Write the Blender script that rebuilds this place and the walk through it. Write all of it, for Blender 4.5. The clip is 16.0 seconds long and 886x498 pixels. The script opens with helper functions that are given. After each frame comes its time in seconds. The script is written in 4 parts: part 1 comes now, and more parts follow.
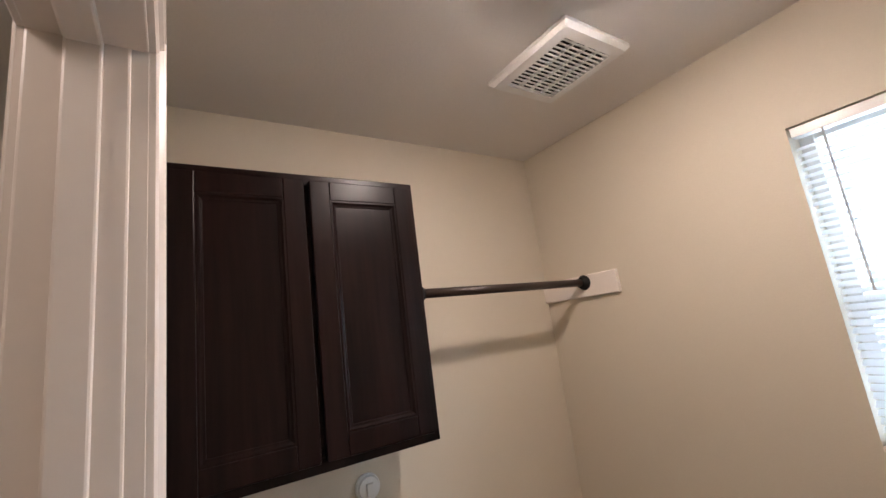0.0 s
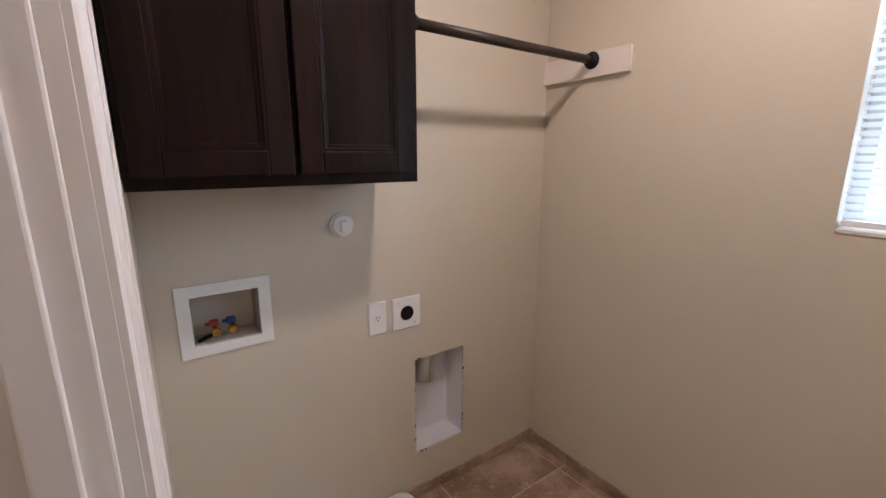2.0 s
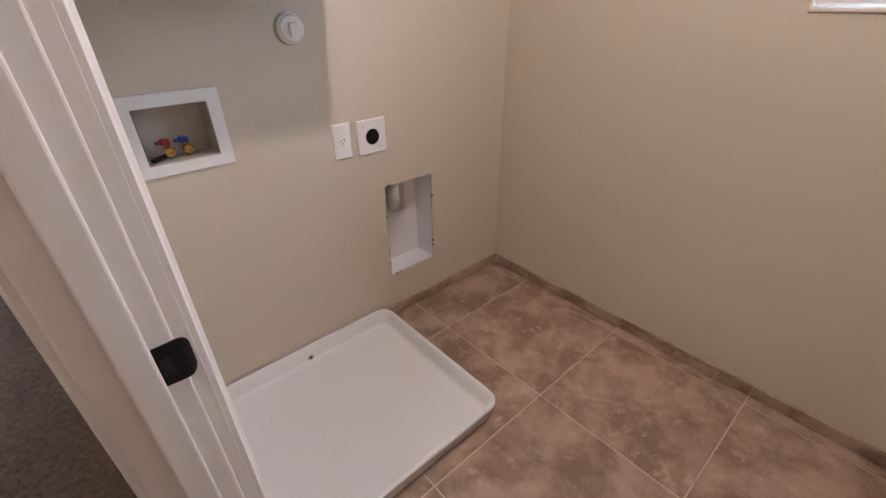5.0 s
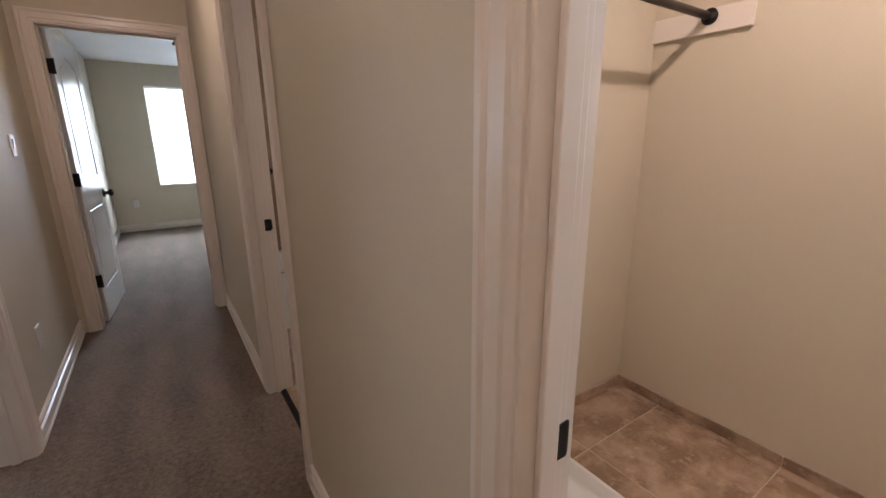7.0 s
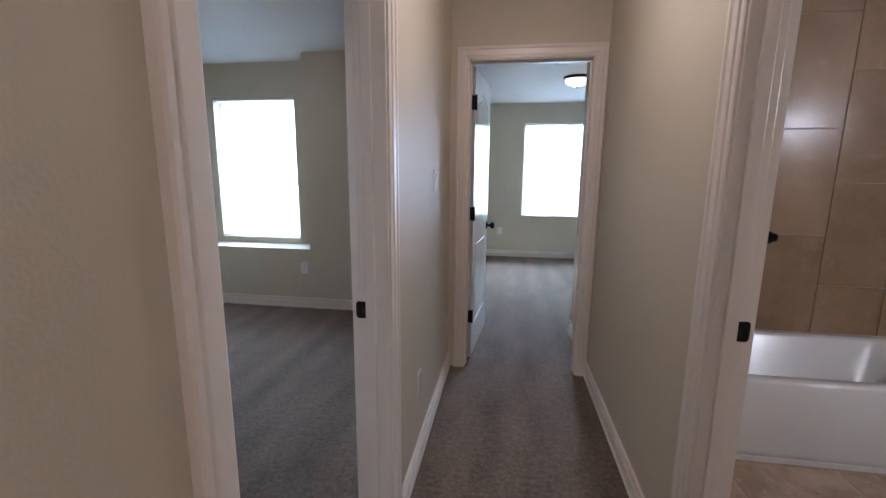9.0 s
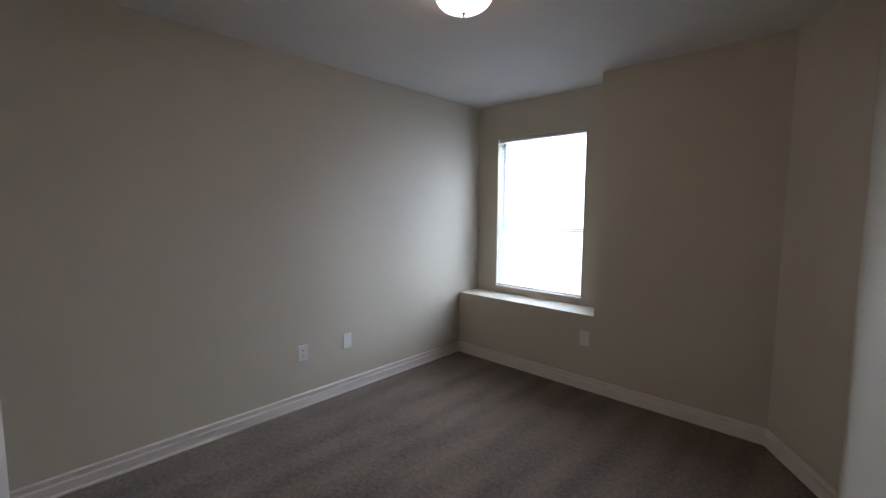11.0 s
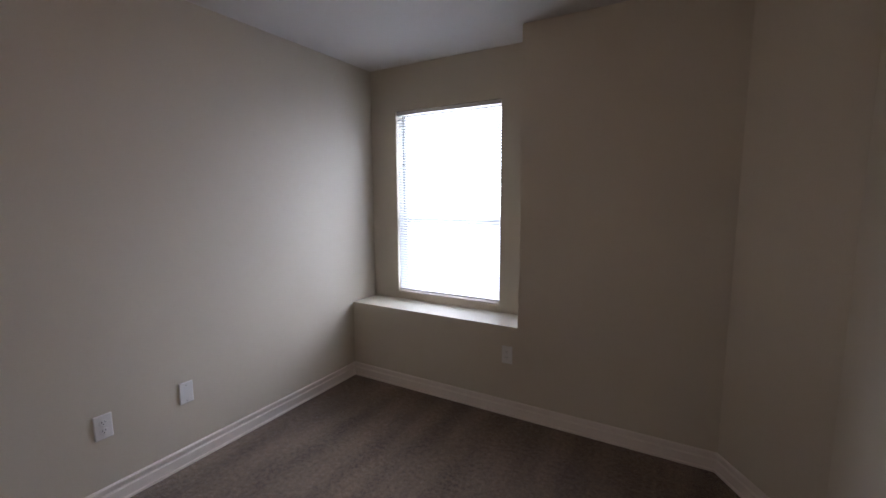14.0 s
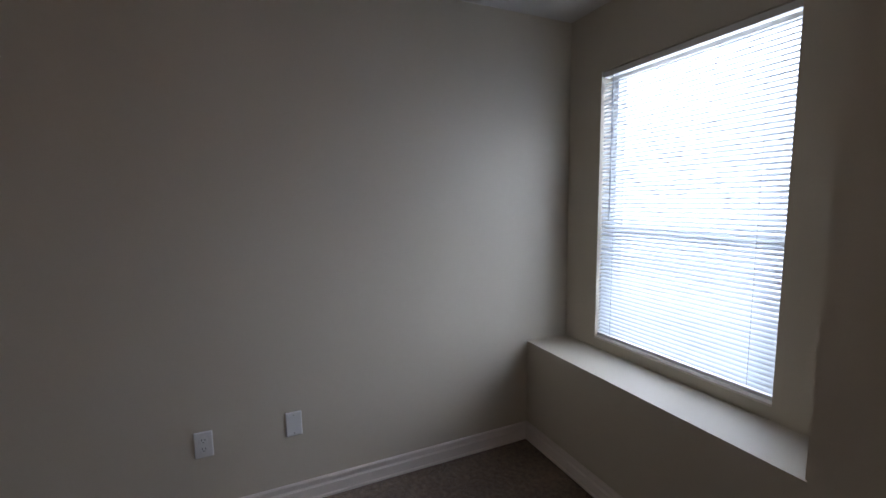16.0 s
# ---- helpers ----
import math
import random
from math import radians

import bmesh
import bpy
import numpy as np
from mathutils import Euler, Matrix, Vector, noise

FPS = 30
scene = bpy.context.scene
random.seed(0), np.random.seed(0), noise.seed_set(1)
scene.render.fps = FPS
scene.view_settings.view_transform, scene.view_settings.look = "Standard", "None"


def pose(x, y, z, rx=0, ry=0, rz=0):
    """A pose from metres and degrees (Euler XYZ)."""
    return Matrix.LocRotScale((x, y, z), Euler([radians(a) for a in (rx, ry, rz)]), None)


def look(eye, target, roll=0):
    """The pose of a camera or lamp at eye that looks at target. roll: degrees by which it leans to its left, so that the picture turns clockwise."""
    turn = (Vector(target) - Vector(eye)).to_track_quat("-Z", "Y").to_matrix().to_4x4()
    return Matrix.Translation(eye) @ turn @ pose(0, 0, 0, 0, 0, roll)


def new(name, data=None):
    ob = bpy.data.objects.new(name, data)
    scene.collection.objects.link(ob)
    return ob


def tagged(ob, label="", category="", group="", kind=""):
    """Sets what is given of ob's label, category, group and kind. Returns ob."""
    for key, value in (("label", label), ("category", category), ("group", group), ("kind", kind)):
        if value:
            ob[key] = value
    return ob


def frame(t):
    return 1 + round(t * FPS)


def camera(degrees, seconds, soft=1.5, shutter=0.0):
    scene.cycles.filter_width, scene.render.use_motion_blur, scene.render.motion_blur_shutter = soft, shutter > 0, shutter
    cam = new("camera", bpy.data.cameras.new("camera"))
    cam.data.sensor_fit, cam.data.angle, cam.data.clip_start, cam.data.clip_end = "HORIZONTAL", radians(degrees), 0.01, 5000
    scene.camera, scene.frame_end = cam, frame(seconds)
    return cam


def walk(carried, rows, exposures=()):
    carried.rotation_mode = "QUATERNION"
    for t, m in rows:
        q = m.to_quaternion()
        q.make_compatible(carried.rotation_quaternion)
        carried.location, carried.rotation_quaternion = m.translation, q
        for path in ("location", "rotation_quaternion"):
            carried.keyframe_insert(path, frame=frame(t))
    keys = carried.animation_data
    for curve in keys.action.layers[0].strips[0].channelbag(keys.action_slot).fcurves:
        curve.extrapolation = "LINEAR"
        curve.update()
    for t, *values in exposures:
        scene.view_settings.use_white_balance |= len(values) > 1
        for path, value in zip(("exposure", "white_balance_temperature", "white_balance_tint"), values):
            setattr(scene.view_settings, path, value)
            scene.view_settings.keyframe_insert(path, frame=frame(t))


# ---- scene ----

cam = camera(93.3, 16.0)
PATH = [
    (0, (0.553, 0.058, 1.647), (1.646, 1.689, 2.031), -7.4),
    (0.5, (0.561, 0.114, 1.599), (1.681, 1.767, 1.723), -4.3),
    (1, (0.561, 0.139, 1.519), (1.672, 1.802, 1.473), -2.2),
    (1.5, (0.571, 0.156, 1.46), (1.678, 1.789, 1.129), -0.7),
    (2, (0.569, 0.143, 1.413), (1.694, 1.74, 0.984), 0.0),
    (2.5, (0.573, 0.147, 1.337), (1.658, 1.67, 0.627), 1.0),
    (3, (0.565, 0.136, 1.285), (1.615, 1.595, 0.408), 2.2),
    (3.5, (0.558, 0.119, 1.244), (1.582, 1.494, 0.214), 2.6),
    (6, (0.355, 0.137, 1.266), (1.621, 1.448, 0.442), -2.4),
    (6.5, (0.209, 0.189, 1.313), (1.544, 1.551, 0.709), -1.7),
    (7, (0.094, 0.277, 1.3), (1.173, 1.885, 0.8), -0.5),
    (7.5, (-0.018, 0.474, 1.335), (0.871, 2.223, 0.942), -0.5),
    (8, (-0.102, 0.689, 1.343), (0.454, 2.573, 0.967), 0.5),
    (8.5, (-0.087, 0.945, 1.345), (-0.025, 2.914, 1.002), -0.5),
    (9, (-0.144, 1.234, 1.324), (-0.436, 3.181, 0.973), 0.5),
    (9.5, (-0.25, 1.526, 1.354), (-0.899, 3.383, 0.995), 0.3),
    (10, (-0.356, 1.803, 1.361), (-1.517, 3.393, 1.013), 1.3),
    (10.2, (-0.454, 1.842, 1.364), (-1.722, 3.351, 1.019), 1.2),
    (12.3, (-0.813, 2.14, 1.453), (-2.2, 3.581, 1.458), 1.7),
    (12.5, (-0.821, 2.177, 1.459), (-2.103, 3.707, 1.353), 1.8),
    (13, (-0.866, 2.219, 1.435), (-1.916, 3.908, 1.229), 2.5),
    (13.5, (-0.976, 2.419, 1.435), (-1.921, 4.165, 1.188), 0.3),
    (14, (-1.155, 2.583, 1.422), (-2.149, 4.3, 1.168), -0.3),
    (14.5, (-1.3, 2.812, 1.415), (-2.438, 4.434, 1.142), -1.0),
    (15, (-1.343, 3.093, 1.411), (-2.729, 4.505, 1.119), -2.1),
    (15.5, (-1.424, 3.36, 1.404), (-2.989, 4.579, 1.147), -0.9),
    (16, (-1.42, 3.614, 1.413), (-3.236, 4.42, 1.185), -0.8),
]
EXPOSURES = [(0.0, -0.58, 6350, 17), (2.0, -0.44, 6050, 20), (3.5, -0.20, 6000, 22), (6.0, -0.14, 6250, 21), (6.7, -0.18, 6650, 21), (7.5, 0.12, 6700, 23), (8.3, 0.27, 6000, 21), (9.0, 0.10, 5700, 17), (9.5, -0.45, 5550, 17), (10.0, -0.70, 5800, 18), (12.4, -0.50, 6850, 31), (13.5, -0.75, 6800, 32), (15.0, -1.02, 6750, 31), (16.0, -1.48, 6550, 28)]
walk(cam, [(t, look(eye, target, roll)) for t, eye, target, roll in PATH], EXPOSURES)

# ---- world and large lights ----
world = bpy.data.worlds.new("world")
scene.world = world
world.use_nodes = True
wn = world.node_tree.nodes
sky = wn.new("ShaderNodeTexSky")
sky.sky_type = "NISHITA"
sky.sun_disc = False
sky.sun_elevation, sky.sun_rotation = radians(40), radians(150)
world.node_tree.links.new(sky.outputs[0], wn["Background"].inputs[0])
wn["Background"].inputs[1].default_value = 0.1
sun = new("sun", bpy.data.lights.new("sun", "SUN"))
sun.data.energy, sun.data.angle, sun.data.color = 1.0, radians(10), (1, 0.96, 0.9)
sun.rotation_euler = (radians(50), 0, radians(150))

DAY_BED, DAY_FAR, DAY_LAUNDRY = 400.0, 720.0, 170.0
LAMP_BED, LAMP_FAR, LAMP_HALL, LAMP_LAUNDRY, LAMP_BATH = 13.0, 3.0, 34.0, 640.0, 46.0
WARM = (1.0, 0.85, 0.73)


def window_daylight(name, centre, turn, width, height, power):
    """Sky light in a window's opening."""
    lamp = new(name, bpy.data.lights.new(name, "AREA"))
    lamp.data.shape, lamp.data.size, lamp.data.size_y = "RECTANGLE", width, height
    lamp.data.energy, lamp.data.color = power, (0.66, 0.86, 1.0)
    lamp.matrix_world = pose(*centre, *turn)
    return lamp


# ---- materials ----
def material(name, colour, rough=0.6, metal=0.0, vary=0.08, scale=3.0, fine=60.0, bump=0.1, depth=0.002, spec=0.5, island=0.0, stain=None):
    m = bpy.data.materials.new(name)
    m.use_nodes = True
    n, l = m.node_tree.nodes, m.node_tree.links
    b = n["Principled BSDF"]
    b.inputs["Roughness"].default_value = rough
    b.inputs["Metallic"].default_value = metal
    b.inputs["Specular IOR Level"].default_value = spec
    tc = n.new("ShaderNodeTexCoord")
    big, small = n.new("ShaderNodeTexNoise"), n.new("ShaderNodeTexNoise")
    big.inputs["Scale"].default_value, big.inputs["Detail"].default_value = scale, 4
    small.inputs["Scale"].default_value, small.inputs["Detail"].default_value = fine, 5
    for t in (big, small):
        l.new(tc.outputs["Object"], t.inputs["Vector"])
    ramp = n.new("ShaderNodeMix")
    ramp.data_type = "RGBA"
    ramp.inputs["A"].default_value = (*[c * (1 - vary) for c in colour], 1)
    ramp.inputs["B"].default_value = (*[min(1, c * (1 + vary)) for c in (stain or colour)], 1)
    mix = n.new("ShaderNodeMath")
    mix.operation = "MULTIPLY_ADD"
    l.new(big.outputs["Fac"], mix.inputs[0])
    mix.inputs[1].default_value = 0.65
    half = n.new("ShaderNodeMath")
    half.operation = "MULTIPLY"
    half.inputs[1].default_value = 0.35
    l.new(small.outputs["Fac"], half.inputs[0])
    l.new(half.outputs[0], mix.inputs[2])
    stretch = n.new("ShaderNodeMapRange")
    stretch.inputs["From Min"].default_value, stretch.inputs["From Max"].default_value = 0.3, 0.7
    l.new(mix.outputs[0], stretch.inputs["Value"])
    l.new(stretch.outputs[0], ramp.inputs["Factor"])
    out = ramp.outputs["Result"]
    if island:
        info, hsv = n.new("ShaderNodeObjectInfo"), n.new("ShaderNodeHueSaturation")
        mr = n.new("ShaderNodeMapRange")
        mr.inputs["To Min"].default_value, mr.inputs["To Max"].default_value = 1 - island, 1 + island
        l.new(info.outputs["Random"], mr.inputs["Value"])
        l.new(mr.outputs[0], hsv.inputs["Value"])
        l.new(out, hsv.inputs["Color"])
        out = hsv.outputs["Color"]
    l.new(out, b.inputs["Base Color"])
    if bump:
        bp = n.new("ShaderNodeBump")
        bp.inputs["Strength"].default_value, bp.inputs["Distance"].default_value = bump, depth
        l.new(small.outputs["Fac"], bp.inputs["Height"])
        l.new(bp.outputs[0], b.inputs["Normal"])
    return m


WALL = material("wall_paint", (0.593, 0.527, 0.424), 0.60, vary=0.03, scale=1.5, fine=190, bump=0.35, depth=0.0015)
CEIL = material("ceiling_paint", (0.68, 0.64, 0.60), 0.8, vary=0.03, scale=2, fine=120, bump=0.5, depth=0.002)
TRIM = material("trim_paint", (0.75, 0.678, 0.615), 0.31, vary=0.015, scale=3, fine=60, bump=0.03, depth=0.0006)
DOOR = material("door_paint", (0.80, 0.79, 0.77), 0.2, vary=0.02, scale=5, fine=160, bump=0.15, depth=0.0006)
PLASTIC = material("white_plastic", (0.80, 0.79, 0.77), 0.22, vary=0.02, scale=8, fine=200, bump=0.03)
PAN = material("white_pan_plastic", (0.78, 0.78, 0.79), 0.38, vary=0.035, scale=6, fine=250, bump=0.15, depth=0.0006, stain=(0.72, 0.71, 0.70))
TUB = material("tub_enamel", (0.82, 0.81, 0.79), 0.15, vary=0.02, scale=4, fine=90, bump=0.02)
BLACK = material("black_metal", (0.008, 0.0075, 0.0075), 0.5, 0.0, vary=0.2, scale=20, fine=300, bump=0.05, spec=0.2)
BRONZE = material("dark_bronze", (0.032, 0.021, 0.017), 0.40, 0.25, vary=0.2, scale=14, fine=220, bump=0.06)
BRASS = material("brass", (0.62, 0.42, 0.14), 0.22, 1.0, vary=0.1, scale=40, fine=300, bump=0.05)
RED = material("red_handle", (0.24, 0.012, 0.014), 0.45, vary=0.1, scale=30, fine=200, bump=0.05)
BLUE = material("blue_handle", (0.012, 0.035, 0.20), 0.45, vary=0.1, scale=30, fine=200, bump=0.05)
STEEL = material("galvanised_steel", (0.42, 0.40, 0.36), 0.42, 0.85, vary=0.14, scale=18, fine=90, bump=0.08)
# Near-black colour that stands in for the shade inside holes, slots and gaps.
HOLLOW_SHADE = material("hollow_shade", (0.015, 0.014, 0.013), 0.8, vary=0.1, bump=0)
BOX_IN = material("box_lining", (0.50, 0.45, 0.385), 0.5, vary=0.06, scale=12, fine=150, bump=0.08)
NICHE = material("vent_box_enamel", (0.74, 0.74, 0.78), 0.4, vary=0.05, scale=9, fine=120, bump=0.06, stain=(0.70, 0.68, 0.68))
GYPSUM = material("torn_gypsum", (0.62, 0.57, 0.50), 0.9, vary=0.25, scale=60, fine=300, bump=0.5)
GROUT = material("grout", (0.56, 0.45, 0.35), 0.9, vary=0.15, scale=10, fine=200, bump=0.3)
STRIP = material("bright_rail", (0.70, 0.72, 0.74), 0.3, 0.2, vary=0.05, bump=0)


def tile_material(name, a, b, rough, scale, island=0.08, spread=0.19, pale=0.55):
    """Mottled ceramic: two browns in clouds, broken up by a finer mottle, with pale flecks."""
    m = bpy.data.materials.new(name)
    m.use_nodes = True
    n, l = m.node_tree.nodes, m.node_tree.links
    p = n["Principled BSDF"]
    p.inputs["Roughness"].default_value = rough
    tc, info = n.new("ShaderNodeTexCoord"), n.new("ShaderNodeObjectInfo")
    shift = n.new("ShaderNodeVectorMath")
    shift.operation = "MULTIPLY_ADD"
    shift.inputs[1].default_value = (7.3, 5.1, 3.7)
    l.new(info.outputs["Random"], shift.inputs[0])
    l.new(tc.outputs["Object"], shift.inputs[2])
    cloud, vein, grit = n.new("ShaderNodeTexNoise"), n.new("ShaderNodeTexNoise"), n.new("ShaderNodeTexNoise")
    for t, sc, d, w in ((cloud, scale, 9, 0.25), (vein, scale * 3.2, 8, 0.2), (grit, 140, 4, 0)):
        t.inputs["Scale"].default_value, t.inputs["Detail"].default_value, t.inputs["Distortion"].default_value = sc, d, w
        l.new(shift.outputs[0], t.inputs["Vector"])
    cloud.inputs["Roughness"].default_value = vein.inputs["Roughness"].default_value = 0.66
    r = n.new("ShaderNodeValToRGB")
    r.color_ramp.elements[0].position, r.color_ramp.elements[0].color = 0.5 - spread / 2, (*a, 1)
    r.color_ramp.elements[1].position, r.color_ramp.elements[1].color = 0.5 + spread / 2, (*b, 1)
    l.new(cloud.outputs["Fac"], r.inputs[0])
    v = n.new("ShaderNodeValToRGB")
    v.color_ramp.elements[0].position, v.color_ramp.elements[0].color = 0.56, (0, 0, 0, 1)
    v.color_ramp.elements[1].position, v.color_ramp.elements[1].color = 0.68, (pale, pale, pale, 1)
    l.new(vein.outputs["Fac"], v.inputs[0])
    mx = n.new("ShaderNodeMix")
    mx.data_type = "RGBA"
    l.new(v.outputs[0], mx.inputs["Factor"])
    l.new(r.outputs[0], mx.inputs["A"])
    mx.inputs["B"].default_value = (*[min(1, c * 1.45) for c in b], 1)
    hsv, mr = n.new("ShaderNodeHueSaturation"), n.new("ShaderNodeMapRange")
    mr.inputs["To Min"].default_value, mr.inputs["To Max"].default_value = 1 - island, 1 + island
    l.new(info.outputs["Random"], mr.inputs["Value"])
    l.new(mr.outputs[0], hsv.inputs["Value"])
    l.new(mx.outputs["Result"], hsv.inputs["Color"])
    l.new(hsv.outputs[0], p.inputs["Base Color"])
    bp = n.new("ShaderNodeBump")
    bp.inputs["Strength"].default_value, bp.inputs["Distance"].default_value = 0.25, 0.0015
    l.new(cloud.outputs["Fac"], bp.inputs["Height"])
    b2 = n.new("ShaderNodeBump")
    b2.inputs["Strength"].default_value, b2.inputs["Distance"].default_value = 0.15, 0.0006
    l.new(grit.outputs["Fac"], b2.inputs["Height"])
    l.new(bp.outputs[0], b2.inputs["Normal"])
    l.new(b2.outputs[0], p.inputs["Normal"])
    return m


TILE = tile_material("floor_tile", (0.235, 0.150, 0.098), (0.43, 0.31, 0.225), 0.42, 6.0)
BATH_TILE = tile_material("bath_tile", (0.27, 0.172, 0.102), (0.38, 0.262, 0.168), 0.23, 2.6, 0.06, 0.34, 0.25)
BATH_FLOOR = tile_material("bath_floor_tile", (0.32, 0.22, 0.14), (0.46, 0.34, 0.24), 0.35, 5.0)


def wood_material():
    """Espresso-stained oak: long dark grain under a satin coat."""
    m = bpy.data.materials.new("espresso_wood")
    m.use_nodes = True
    n, l = m.node_tree.nodes, m.node_tree.links
    p = n["Principled BSDF"]
    p.inputs["Roughness"].default_value = 0.30
    p.inputs["Specular IOR Level"].default_value = 0.13
    tc, mp = n.new("ShaderNodeTexCoord"), n.new("ShaderNodeMapping")
    mp.inputs["Scale"].default_value = (1, 1, 0.07)
    l.new(tc.outputs["Object"], mp.inputs["Vector"])
    grain, blotch = n.new("ShaderNodeTexNoise"), n.new("ShaderNodeTexNoise")
    grain.inputs["Scale"].default_value, grain.inputs["Detail"].default_value = 90, 6
    blotch.inputs["Scale"].default_value = 14
    l.new(mp.outputs[0], grain.inputs["Vector"])
    l.new(mp.outputs[0], blotch.inputs["Vector"])
    r = n.new("ShaderNodeValToRGB")
    r.color_ramp.elements[0].position, r.color_ramp.elements[0].color = 0.35, (0.0035, 0.0018, 0.0018, 1)
    r.color_ramp.elements[1].position, r.color_ramp.elements[1].color = 0.75, (0.020, 0.0085, 0.0075, 1)
    mx = n.new("ShaderNodeMath")
    mx.operation = "MULTIPLY_ADD"
    mx.inputs[1].default_value = 0.36
    l.new(grain.outputs["Fac"], mx.inputs[0])
    hb = n.new("ShaderNodeMath")
    hb.operation = "MULTIPLY"
    hb.inputs[1].default_value = 0.64
    l.new(blotch.outputs["Fac"], hb.inputs[0])
    l.new(hb.outputs[0], mx.inputs[2])
    l.new(mx.outputs[0], r.inputs[0])
    l.new(r.outputs[0], p.inputs["Base Color"])
    bp = n.new("ShaderNodeBump")
    bp.inputs["Strength"].default_value, bp.inputs["Distance"].default_value = 0.25, 0.0006
    l.new(grain.outputs["Fac"], bp.inputs["Height"])
    l.new(bp.outputs[0], p.inputs["Normal"])
    return m


def carpet_material():
    """Cut-pile carpet: speckled yarn, with swept bands where the nap lies either way."""
    m = bpy.data.materials.new("carpet_pile")
    m.use_nodes = True
    n, l = m.node_tree.nodes, m.node_tree.links
    p = n["Principled BSDF"]
    p.inputs["Roughness"].default_value = 1.0
    p.inputs["Specular IOR Level"].default_value = 0.1
    p.inputs["Sheen Weight"].default_value = 0.25
    tc = n.new("ShaderNodeTexCoord")
    tuft, clump, wear, wob = (n.new("ShaderNodeTexNoise") for _ in range(4))
    for t, sc, d in ((tuft, 200, 3), (clump, 45, 5), (wear, 3.0, 5), (wob, 1.3, 2)):
        t.inputs["Scale"].default_value, t.inputs["Detail"].default_value = sc, d
        l.new(tc.outputs["Object"], t.inputs["Vector"])
    wave = n.new("ShaderNodeTexWave")
    wave.bands_direction = "X"
    wave.inputs["Scale"].default_value, wave.inputs["Distortion"].default_value = 0.55, 2.2
    long = n.new("ShaderNodeMapping")
    long.inputs["Scale"].default_value = (2.1, 0.7, 1)
    long.inputs["Rotation"].default_value = (0, 0, radians(3))
    l.new(tc.outputs["Object"], long.inputs["Vector"])
    l.new(long.outputs[0], wear.inputs["Vector"])
    wave.inputs["Detail"].default_value, wave.inputs["Detail Scale"].default_value = 3, 1.5
    l.new(long.outputs[0], wave.inputs["Vector"])
    r = n.new("ShaderNodeValToRGB")
    r.color_ramp.elements[0].position, r.color_ramp.elements[0].color = 0.40, (0.066, 0.042, 0.029, 1)
    r.color_ramp.elements[1].position, r.color_ramp.elements[1].color = 0.625, (0.27, 0.192, 0.138, 1)
    acc = None
    for t, k in ((tuft.outputs["Fac"], 0.46), (clump.outputs["Fac"], 0.29), (wear.outputs["Fac"], 0.21), (wave.outputs["Fac"], 0.036)):
        mm = n.new("ShaderNodeMath")
        mm.operation = "MULTIPLY_ADD"
        mm.inputs[1].default_value = k
        l.new(t, mm.inputs[0])
        if acc:
            l.new(acc, mm.inputs[2])
        else:
            mm.inputs[2].default_value = 0.0
        acc = mm.outputs[0]
    l.new(acc, r.inputs[0])
    l.new(r.outputs[0], p.inputs["Base Color"])
    bp = n.new("ShaderNodeBump")
    bp.inputs["Strength"].default_value, bp.inputs["Distance"].default_value = 0.9, 0.006
    mm = n.new("ShaderNodeMath")
    mm.operation = "ADD"
    l.new(tuft.outputs["Fac"], mm.inputs[0])
    l.new(clump.outputs["Fac"], mm.inputs[1])
    l.new(mm.outputs[0], bp.inputs["Height"])
    l.new(bp.outputs[0], p.inputs["Normal"])
    return m


def glow_material(name, colour, strength):
    m = bpy.data.materials.new(name)
    m.use_nodes = True
    p = m.node_tree.nodes["Principled BSDF"]
    p.inputs["Base Color"].default_value = (0.85, 0.82, 0.78, 1)
    p.inputs["Emission Color"].default_value = (*colour, 1)
    p.inputs["Emission Strength"].default_value = strength
    return m


def glass_material():
    m = bpy.data.materials.new("window_glass")
    m.use_nodes = True
    p = m.node_tree.nodes["Principled BSDF"]
    p.inputs["Roughness"].default_value, p.inputs["Transmission Weight"].default_value = 0.0, 1.0
    p.inputs["IOR"].default_value = 1.02
    return m


def slat_material():
    """Thin white vinyl that lets some daylight through."""
    m = bpy.data.materials.new("blind_vinyl")
    m.use_nodes = True
    n, l = m.node_tree.nodes, m.node_tree.links
    p, out = n["Principled BSDF"], n["Material Output"]
    p.inputs["Base Color"].default_value = (0.80, 0.82, 0.84, 1)
    p.inputs["Roughness"].default_value = 0.4
    tr, mx = n.new("ShaderNodeBsdfTranslucent"), n.new("ShaderNodeMixShader")
    tr.inputs["Color"].default_value = (0.85, 0.88, 0.9, 1)
    mx.inputs[0].default_value = 0.50
    l.new(p.outputs[0], mx.inputs[1])
    l.new(tr.outputs[0], mx.inputs[2])
    l.new(mx.outputs[0], out.inputs[0])
    return m


WOOD, CARPET, GLASS, SLAT = wood_material(), carpet_material(), glass_material(), slat_material()


# ---- builders ----
POSE = {}


def thing(name, at=(0, 0, 0), turn=0.0, label="", category="", group="", kind=""):
    ob = new(name)
    m = pose(*at, 0, 0, turn)
    ob.matrix_world = m
    POSE[ob.name] = m
    return tagged(ob, label, category, group, kind)


def solid(name, bm, mat, smooth=False):
    me = bpy.data.meshes.new(name)
    bmesh.ops.recalc_face_normals(bm, faces=bm.faces)
    for f in bm.faces:
        f.smooth = smooth
    bm.to_mesh(me)
    bm.free()
    me.materials.append(mat)
    ob = new(name, me)
    POSE[ob.name] = Matrix()
    return ob


